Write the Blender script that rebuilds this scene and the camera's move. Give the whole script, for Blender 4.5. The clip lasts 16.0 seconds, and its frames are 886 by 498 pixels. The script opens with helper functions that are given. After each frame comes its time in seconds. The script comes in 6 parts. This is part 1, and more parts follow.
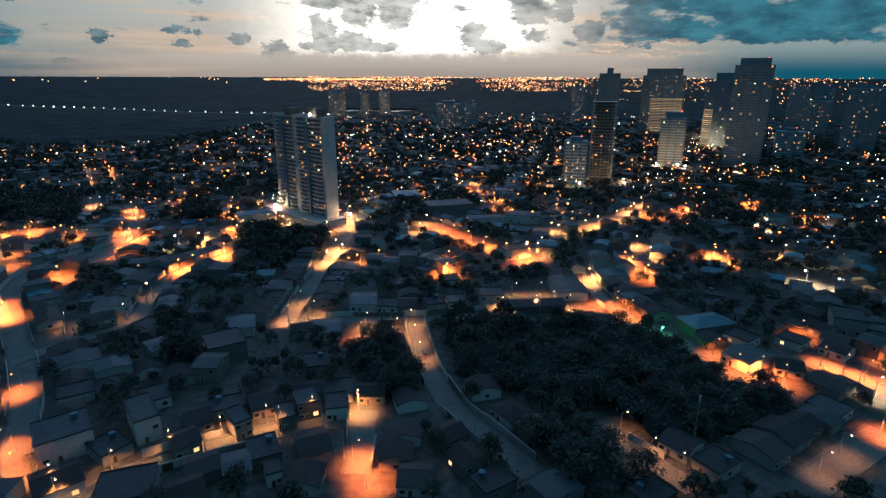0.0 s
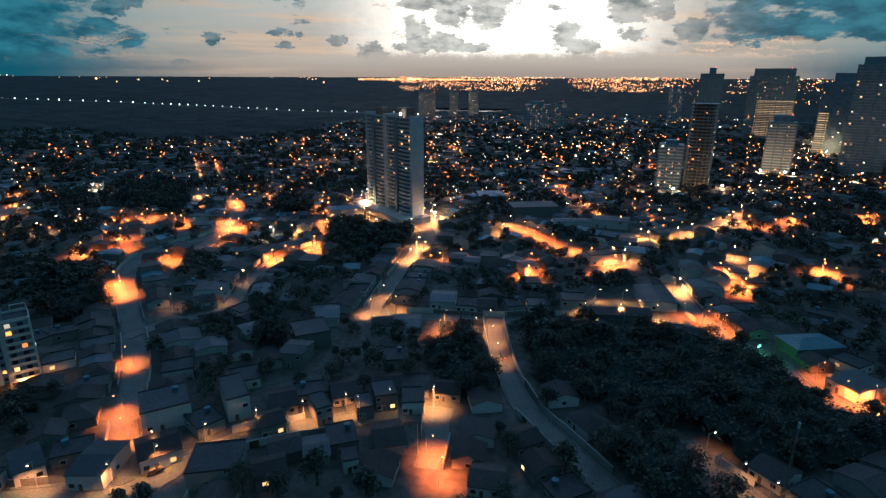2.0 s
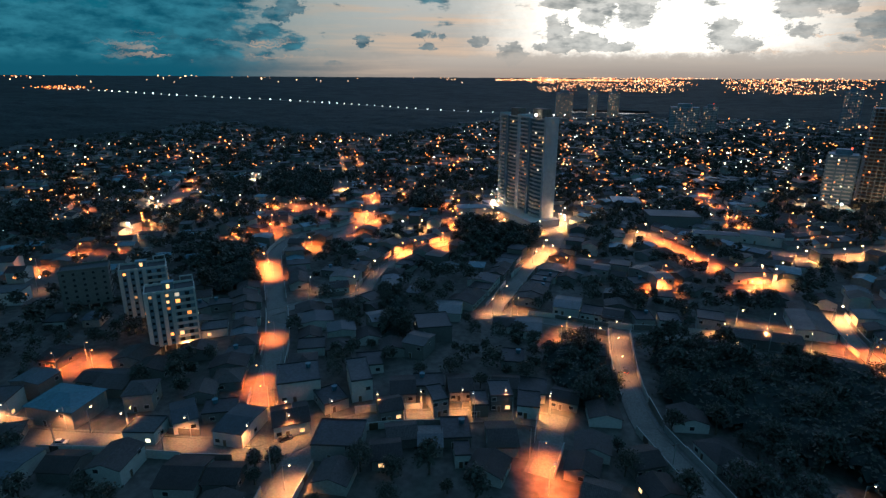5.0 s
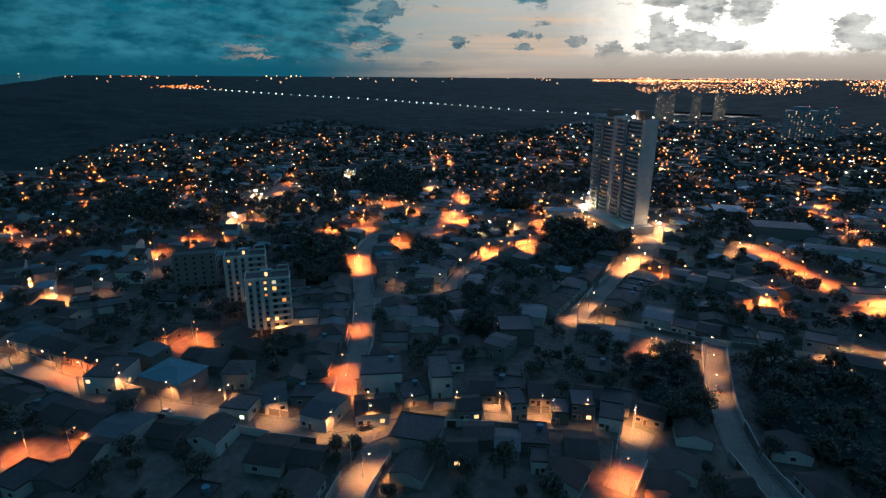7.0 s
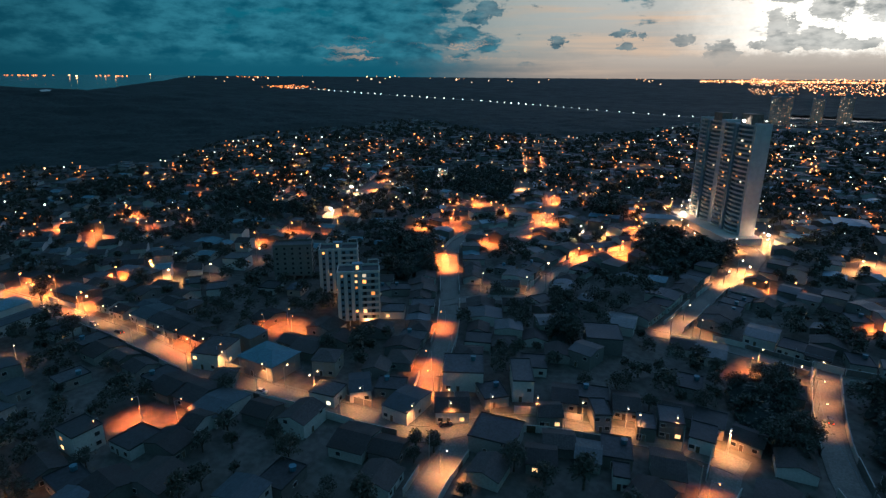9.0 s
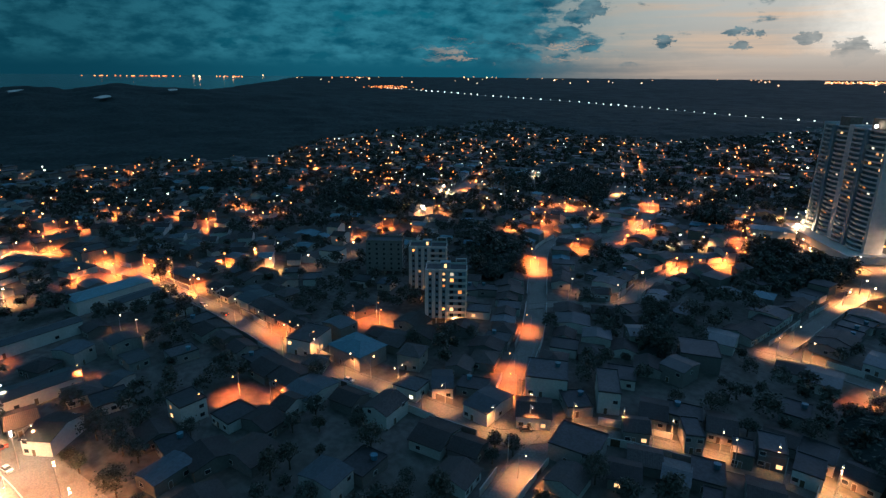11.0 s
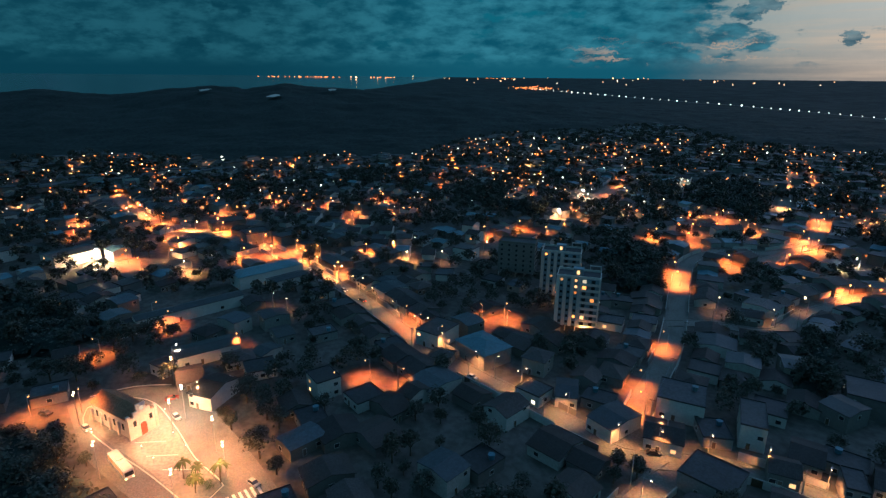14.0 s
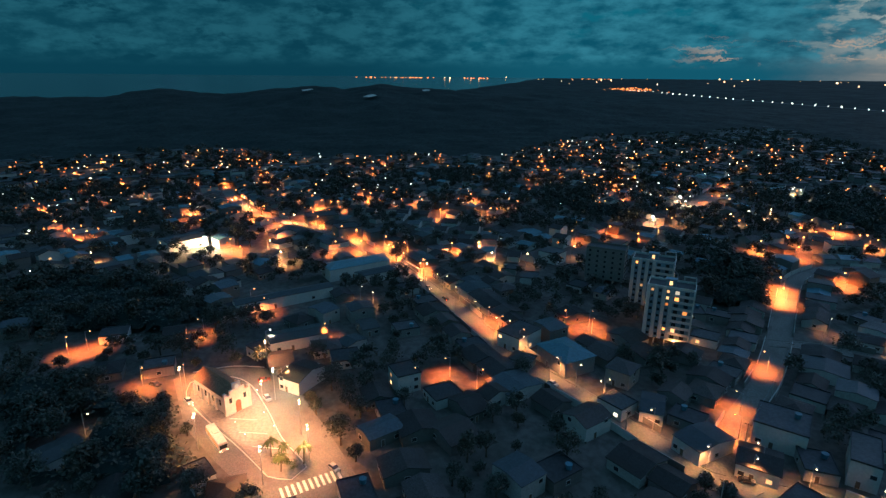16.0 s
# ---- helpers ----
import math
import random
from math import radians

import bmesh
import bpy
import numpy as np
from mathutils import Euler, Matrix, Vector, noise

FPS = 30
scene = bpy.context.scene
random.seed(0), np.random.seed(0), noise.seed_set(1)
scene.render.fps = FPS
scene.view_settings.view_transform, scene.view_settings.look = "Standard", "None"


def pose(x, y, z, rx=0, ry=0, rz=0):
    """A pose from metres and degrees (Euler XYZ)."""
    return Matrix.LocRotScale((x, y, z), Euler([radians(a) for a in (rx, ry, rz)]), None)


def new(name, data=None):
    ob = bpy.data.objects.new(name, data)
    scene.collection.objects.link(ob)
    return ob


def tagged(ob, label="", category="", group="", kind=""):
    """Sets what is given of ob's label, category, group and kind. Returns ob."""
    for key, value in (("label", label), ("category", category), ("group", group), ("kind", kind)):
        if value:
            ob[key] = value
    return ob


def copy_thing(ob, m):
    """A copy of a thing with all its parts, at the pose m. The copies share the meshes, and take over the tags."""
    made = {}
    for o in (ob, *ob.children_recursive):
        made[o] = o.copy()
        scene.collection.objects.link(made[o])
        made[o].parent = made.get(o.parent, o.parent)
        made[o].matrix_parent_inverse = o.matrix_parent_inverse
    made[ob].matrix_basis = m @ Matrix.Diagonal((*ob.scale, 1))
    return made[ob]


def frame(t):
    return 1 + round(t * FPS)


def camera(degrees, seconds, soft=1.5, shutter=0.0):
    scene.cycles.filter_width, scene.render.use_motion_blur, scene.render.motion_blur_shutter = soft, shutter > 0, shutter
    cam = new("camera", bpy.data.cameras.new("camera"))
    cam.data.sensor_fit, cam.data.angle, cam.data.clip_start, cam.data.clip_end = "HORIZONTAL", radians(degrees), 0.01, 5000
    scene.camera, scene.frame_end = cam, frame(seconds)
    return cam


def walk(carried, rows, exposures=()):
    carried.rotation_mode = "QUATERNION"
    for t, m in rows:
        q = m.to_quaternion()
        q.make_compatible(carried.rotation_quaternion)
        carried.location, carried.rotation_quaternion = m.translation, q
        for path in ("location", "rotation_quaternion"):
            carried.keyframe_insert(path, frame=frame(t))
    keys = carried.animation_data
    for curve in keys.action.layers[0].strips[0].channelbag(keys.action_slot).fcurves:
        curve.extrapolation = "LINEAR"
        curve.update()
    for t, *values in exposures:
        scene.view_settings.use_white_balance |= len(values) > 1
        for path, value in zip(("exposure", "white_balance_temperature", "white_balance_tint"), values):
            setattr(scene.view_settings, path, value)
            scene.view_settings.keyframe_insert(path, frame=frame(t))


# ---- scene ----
LENS = 76.62
cam = camera(LENS, 16.0, soft=1.35)
TURN = [(0.0, 73.008, -0.178, -0.000), (1.0, 73.005, -0.208, 4.375), (2.0, 73.001, -0.236, 8.771), (3.0, 72.998, -0.264, 13.198), (4.0, 72.994, -0.290, 17.666), (6.5, 72.986, -0.351, 29.045), (7.5, 72.982, -0.373, 33.680), (9.0, 72.977, -0.405, 40.708), (11.5, 72.968, -0.451, 52.534), (12.5, 72.965, -0.467, 57.260), (13.5, 72.961, -0.482, 61.952), (14.5, 72.958, -0.496, 66.587), (15.5, 72.954, -0.509, 71.138), (16.0, 72.953, -0.515, 73.372)]
PATH = [(t, pose(0, 0, 100, tilt, lean, turn)) for t, tilt, lean, turn in TURN]
walk(cam, PATH)
scene.view_settings.exposure = 0.0


# ---- sky ----
class Nodes:
    """Short hand for node trees."""

    def __init__(self, tree):
        self.tree = tree
        tree.nodes.clear()

    def add(self, kind, **props):
        n = self.tree.nodes.new(kind)
        for k, v in props.items():
            setattr(n, k, v)
        return n

    def put(self, socket, value):
        if isinstance(value, bpy.types.NodeSocket):
            self.tree.links.new(value, socket)
        else:
            socket.default_value = value

    def math(self, op, a, b=0.0, c=0.0):
        n = self.add("ShaderNodeMath", operation=op)
        for s, v in zip(n.inputs, (a, b, c)):
            self.put(s, v)
        return n.outputs[0]

    def vec(self, x, y, z=0.0):
        n = self.add("ShaderNodeCombineXYZ")
        for s, v in zip(n.inputs, (x, y, z)):
            self.put(s, v)
        return n.outputs[0]

    def fbm(self, vector, scale, detail=4.0, rough=0.55, out=0):
        n = self.add("ShaderNodeTexNoise")
        if vector is not None:
            self.put(n.inputs["Vector"], vector)
        self.put(n.inputs["Scale"], scale)
        self.put(n.inputs["Detail"], detail)
        self.put(n.inputs["Roughness"], rough)
        return n.outputs[out]

    def ramp(self, value, lo, hi, a=0.0, b=1.0):
        n = self.add("ShaderNodeMapRange", interpolation_type="SMOOTHSTEP")
        for s, v in zip(n.inputs, (value, lo, hi, a, b)):
            self.put(s, v)
        return n.outputs[0]

    def mix(self, fac, a, b, blend="MIX"):
        n = self.add("ShaderNodeMix", data_type="RGBA", blend_type=blend)
        self.put(n.inputs["Factor"], fac)
        for key, v in (("A", a), ("B", b)):
            s = [i for i in n.inputs if i.name == key and i.type == "RGBA"][0]
            self.put(s, (*v, 1.0) if isinstance(v, tuple) and len(v) == 3 else v)
        return [o for o in n.outputs if o.type == "RGBA"][0]


# clouds that stand out before the afterglow: bearing, height, half width, half height in degrees
CUMULUS = [(-10.5, 6.58, 2.20, 0.43), (-8.1, 5.67, 1.10, 0.97), (-4.5, 5.72, 1.28, 1.09), (-6.6, 6.81, 3.70, 0.38), (-11.5, 4.02, 0.88, 1.27),
           (-8.8, 3.19, 1.73, 0.65), (-5.9, 2.84, 1.40, 0.35), (-11.5, 2.78, 1.31, 0.35), (-15.5, 2.23, 0.97, 0.74), (-24.1, 3.94, 0.68, 0.21),
           (-22.4, 3.83, 0.42, 0.19), (-23.7, 2.91, 0.59, 0.33), (-18.8, 3.26, 0.68, 0.34), (-29.9, 3.17, 0.53, 0.44), (2.8, 4.02, 0.92, 0.85),
           (4.2, 2.80, 1.40, 0.51), (8.5, 5.84, 1.56, 0.87), (8.8, 3.79, 0.74, 0.50), (11.3, 6.04, 0.72, 0.95), (13.8, 4.06, 1.01, 0.73),
           (-48.6, 6.20, 1.56, 0.77), (-44.9, 5.77, 0.92, 0.53), (-41.9, 5.96, 1.04, 0.80), (-37.6, 5.42, 0.80, 0.60), (-36.4, 6.19, 0.93, 0.59)]


def dusk_sky():
    world = bpy.data.worlds.new("dusk")
    scene.world = world
    world.use_nodes = True
    N = Nodes(world.node_tree)
    way = N.add("ShaderNodeTexCoord").outputs["Generated"]
    xyz = N.add("ShaderNodeSeparateXYZ")
    N.put(xyz.inputs[0], way)
    x, y, z = xyz.outputs
    az = N.math("MULTIPLY", N.math("ARCTAN2", x, y), 57.2958)
    el = N.math("MULTIPLY", N.math("ARCSINE", z), 57.2958)
    flat = N.vec(N.math("MULTIPLY", az, 0.1), N.math("MULTIPLY", el, 0.24))
    wob = N.add("ShaderNodeSeparateXYZ")
    N.put(wob.inputs[0], N.fbm(N.vec(N.math("MULTIPLY", az, 0.5), N.math("MULTIPLY", el, 0.8)), 1.5, 9.0, 0.72, 1))
    azw = N.math("ADD", az, N.math("MULTIPLY", N.math("SUBTRACT", wob.outputs[0], 0.5), 4.2))
    elw = N.math("ADD", el, N.math("MULTIPLY", N.math("SUBTRACT", wob.outputs[1], 0.5), 1.7))
    # open sky: teal away from the sunset, peach beside it, white at its heart
    side = N.math("ABSOLUTE", N.math("SUBTRACT", azw, -2.0))
    left = N.math("LESS_THAN", az, -2.0)
    reach = N.math("ADD", 31.0, N.math("MULTIPLY", left, 10.0))
    warm = N.ramp(N.math("DIVIDE", side, reach), 0.45, 1.05, 1.0, 0.0)
    heart = N.ramp(N.math("DIVIDE", side, N.math("ADD", 16.0, N.math("MULTIPLY", left, 2.0))), 0.25, 1.1, 1.0, 0.0)
    heart = N.math("MULTIPLY", heart, N.ramp(elw, 1.2, 3.2))
    high = N.ramp(el, 7.5, 20.0)
    teal = N.mix(N.ramp(el, 0.0, 7.0), (0.006, 0.095, 0.150), (0.004, 0.135, 0.200))
    teal = N.mix(N.ramp(az, -58.0, -86.0), teal, (0.003, 0.047, 0.078))
    teal = N.mix(high, teal, (0.320, 0.590, 1.150))
    peach = N.mix(N.ramp(el, 0.0, 7.0), (0.42, 0.345, 0.29), (0.50, 0.52, 0.50))
    streak = N.fbm(N.vec(N.math("MULTIPLY", az, 0.05), N.math("MULTIPLY", el, 0.9)), 1.2, 4.0)
    peach = N.mix(N.ramp(streak, 0.42, 0.66), peach, (0.66, 0.50, 0.38))
    warm = N.math("MULTIPLY", warm, N.math("SUBTRACT", 1.0, high))
    pale = N.math("MULTIPLY", N.ramp(azw, -49.0, -33.0), N.math("SUBTRACT", 1.0, high))
    pale = N.math("MULTIPLY", pale, N.ramp(el, 0.4, 3.0))
    teal = N.mix(N.math("MULTIPLY", pale, 0.85), teal, (0.30, 0.37, 0.37))
    col = N.mix(warm, teal, peach)
    col = N.mix(N.math("MULTIPLY", heart, N.math("SUBTRACT", 1.0, high)), col, (1.6, 1.55, 1.42))
    # broken cloud deck, thicker away from the sunset
    deck = N.fbm(flat, 1.9, 7.0, 0.6)
    thick = N.math("MAXIMUM", N.math("MAXIMUM", N.ramp(azw, -29.0, -46.0), N.math("MULTIPLY", 0.30, N.ramp(elw, 3.6, 6.2))), N.math("MULTIPLY", N.ramp(azw, 10.0, 20.0), N.ramp(elw, 2.2, 3.4)))
    level = N.math("SUBTRACT", 0.64, N.math("MULTIPLY", thick, 0.27))
    cover = N.ramp(N.math("SUBTRACT", deck, level), -0.025, 0.065)
    cover = N.math("MULTIPLY", cover, N.ramp(el, 0.6, 2.2))
    fine = N.fbm(flat, 3.6, 5.0, 0.6)
    shade = N.mix(N.ramp(fine, 0.3, 0.7), (0.003, 0.078, 0.130), (0.030, 0.205, 0.285))
    grey = N.mix(N.ramp(fine, 0.3, 0.7), (0.17, 0.20, 0.21), (0.33, 0.35, 0.35))
    near = N.ramp(side, 12.0, 24.0, 1.0, 0.0)
    shade = N.mix(N.ramp(az, -58.0, -86.0), shade, N.mix(N.ramp(fine, 0.35, 0.65), (0.004, 0.055, 0.088), (0.014, 0.105, 0.150)))
    shade = N.mix(near, shade, grey)
    col = N.mix(N.math("MULTIPLY", cover, 0.92), col, shade)
    # glowing streaks under the dark deck
    lines = N.fbm(N.vec(N.math("MULTIPLY", azw, 0.13), N.math("MULTIPLY", elw, 1.9)), 1.3, 4.0, 0.6)
    under = N.math("MULTIPLY", N.ramp(N.math("ABSOLUTE", N.math("SUBTRACT", az, 14.0)), 12.0, 5.0), N.ramp(N.math("ABSOLUTE", N.math("SUBTRACT", el, 2.7)), 1.3, 0.5))
    col = N.mix(N.math("MULTIPLY", under, N.ramp(lines, 0.52, 0.62, 0.0, 0.8)), col, (0.86, 0.60, 0.42))
    # openings in the deck far from the sunset that catch its last light
    gleam = N.math("MULTIPLY", N.ramp(N.math("ABSOLUTE", N.math("SUBTRACT", az, -42.0)), 12.0, 5.0), N.ramp(N.math("ABSOLUTE", N.math("SUBTRACT", el, 2.4)), 1.6, 0.5))
    col = N.mix(N.math("MULTIPLY", gleam, N.ramp(lines, 0.55, 0.66, 0.0, 0.7)), col, (0.50, 0.36, 0.27))
    # single cumulus with frayed edges
    hit = 0.0
    for a, e, w, h in CUMULUS:
        u = N.math("DIVIDE", N.math("SUBTRACT", azw, a), w)
        v = N.math("DIVIDE", N.math("SUBTRACT", elw, e), h)
        d = N.math("ADD", N.math("MULTIPLY", u, u), N.math("MULTIPLY", v, v))
        hit = N.math("MAXIMUM", hit, N.ramp(d, 3.6, 0.0))
    fray = N.fbm(N.vec(N.math("MULTIPLY", az, 0.55), N.math("MULTIPLY", el, 0.9)), 1.7, 8.0, 0.66)
    hit = N.ramp(N.math("ADD", hit, N.math("MULTIPLY", N.math("SUBTRACT", fray, 0.5), 1.7)), 0.34, 0.66)
    col = N.mix(N.math("MULTIPLY", hit, N.ramp(fine, 0.25, 0.6, 0.95, 0.66)), col, shade)
    # low haze bank under the glow, thin teal haze elsewhere
    bank = N.ramp(elw, 2.5, 1.7)
    bank = N.math("MULTIPLY", bank, N.ramp(side, 16.0, 33.0, 1.0, 0.12))
    col = N.mix(N.math("MULTIPLY", N.math("MULTIPLY", bank, warm), 0.86), col,
                N.mix(N.ramp(el, 0.0, 1.9), (0.35, 0.30, 0.27), (0.52, 0.47, 0.42)))
    bg = N.add("ShaderNodeBackground")
    N.put(bg.inputs[0], col)
    N.put(bg.inputs[1], 1.0)
    out = N.add("ShaderNodeOutputWorld")
    N.tree.links.new(bg.outputs[0], out.inputs[0])
    world.cycles.sampling_method = "MANUAL"
    world.cycles.sample_map_resolution = 512


dusk_sky()


# ---- materials ----
def surface(name, base, rough=0.8, metal=0.0, tint=0.0, grain=0.25, size=1.5, stain=None, bump=0.15, stripes=None, spec=0.4, town=False):
    """Base colour with grain, large stains, a tint by object and fine relief. stripes: (per metre, depth)."""
    mat = bpy.data.materials.new(name)
    mat.use_nodes = True
    N = Nodes(mat.node_tree)
    pos = N.add("ShaderNodeTexCoord").outputs["Object"]
    small = N.fbm(pos, size * 3.0, 6.0)
    large = N.fbm(pos, size * 0.22, 4.0)
    dark = tuple(c * (1 - grain) for c in base)
    light = tuple(min(1, c * (1 + grain * 0.8)) for c in base)
    col = N.mix(N.ramp(small, 0.3, 0.7), dark, light)
    col = N.mix(N.ramp(large, 0.5, 0.72, 0.0, 0.7), col, stain or tuple(c * 0.62 for c in base))
    if tint:
        own = N.add("ShaderNodeNewGeometry").outputs["Random Per Island"] if town else N.add("ShaderNodeObjectInfo").outputs["Random"]
        hsv = N.add("ShaderNodeHueSaturation")
        N.put(hsv.inputs["Hue"], N.math("ADD", 0.5 - 0.03 * tint, N.math("MULTIPLY", own, 0.06 * tint)))
        N.put(hsv.inputs["Saturation"], N.math("ADD", 1 - 0.35 * tint, N.math("MULTIPLY", own, 0.7 * tint)))
        odd = N.math("FRACT", N.math("MULTIPLY", own, 7.31))
        N.put(hsv.inputs["Value"], N.math("ADD", 1 - 0.5 * tint, N.math("MULTIPLY", N.math("POWER", odd, 2.4), 1.3 * tint)))
        N.put(hsv.inputs["Color"], col)
        col = hsv.outputs[0]
    height = small
    if stripes:
        per, deep = stripes
        xyz = N.add("ShaderNodeSeparateXYZ")
        N.put(xyz.inputs[0], pos)
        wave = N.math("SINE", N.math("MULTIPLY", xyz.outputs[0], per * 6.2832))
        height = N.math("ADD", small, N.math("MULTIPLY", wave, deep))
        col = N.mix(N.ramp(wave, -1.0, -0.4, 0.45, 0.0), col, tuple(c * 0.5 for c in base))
    rel = N.add("ShaderNodeBump")
    N.put(rel.inputs["Strength"], bump)
    N.put(rel.inputs["Distance"], 0.05)
    N.put(rel.inputs["Height"], height)
    sh = N.add("ShaderNodeBsdfPrincipled")
    N.put(sh.inputs["Base Color"], col)
    N.put(sh.inputs["Roughness"], N.ramp(large, 0.3, 0.7, max(0.05, rough - 0.1), min(1.0, rough + 0.1)))
    N.put(sh.inputs["Metallic"], metal)
    N.put(sh.inputs["Specular IOR Level"], spec)
    N.put(sh.inputs["Normal"], rel.outputs[0])
    out = N.add("ShaderNodeOutputMaterial")
    N.tree.links.new(sh.outputs[0], out.inputs[0])
    return mat


def glow(name, color, strength, vary=0.0):
    mat = bpy.data.materials.new(name)
    mat.use_nodes = True
    N = Nodes(mat.node_tree)
    em = N.add("ShaderNodeEmission")
    N.put(em.inputs[0], (*color, 1.0))
    power = strength
    if vary:
        own = N.add("ShaderNodeObjectInfo").outputs["Random"]
        isle = N.add("ShaderNodeNewGeometry").outputs["Random Per Island"]
        mixd = N.math("FRACT", N.math("ADD", own, isle))
        power = N.math("MULTIPLY", strength, N.math("ADD", 1 - vary, N.math("MULTIPLY", N.math("POWER", mixd, 2.0), 3 * vary)))
    N.put(em.inputs[1], power)
    mat.cycles.emission_sampling = "NONE"   # the lamps beside it do the lighting
    out = N.add("ShaderNodeOutputMaterial")
    N.tree.links.new(em.outputs[0], out.inputs[0])
    return mat


def leafy(name, base):
    mat = bpy.data.materials.new(name)
    mat.use_nodes = True
    N = Nodes(mat.node_tree)
    isle = N.add("ShaderNodeNewGeometry").outputs["Random Per Island"]
    own = N.add("ShaderNodeObjectInfo").outputs["Random"]
    col = N.mix(isle, tuple(c * 0.55 for c in base), tuple(c * 1.5 for c in base))
    col = N.mix(N.math("MULTIPLY", own, 0.5), col, (base[0] * 1.3, base[1] * 0.9, base[2] * 0.7))
    sh = N.add("ShaderNodeBsdfPrincipled")
    N.put(sh.inputs["Base Color"], col)
    N.put(sh.inputs["Roughness"], 0.6)
    N.put(sh.inputs["Specular IOR Level"], 0.25)
    out = N.add("ShaderNodeOutputMaterial")
    N.tree.links.new(sh.outputs[0], out.inputs[0])
    return mat


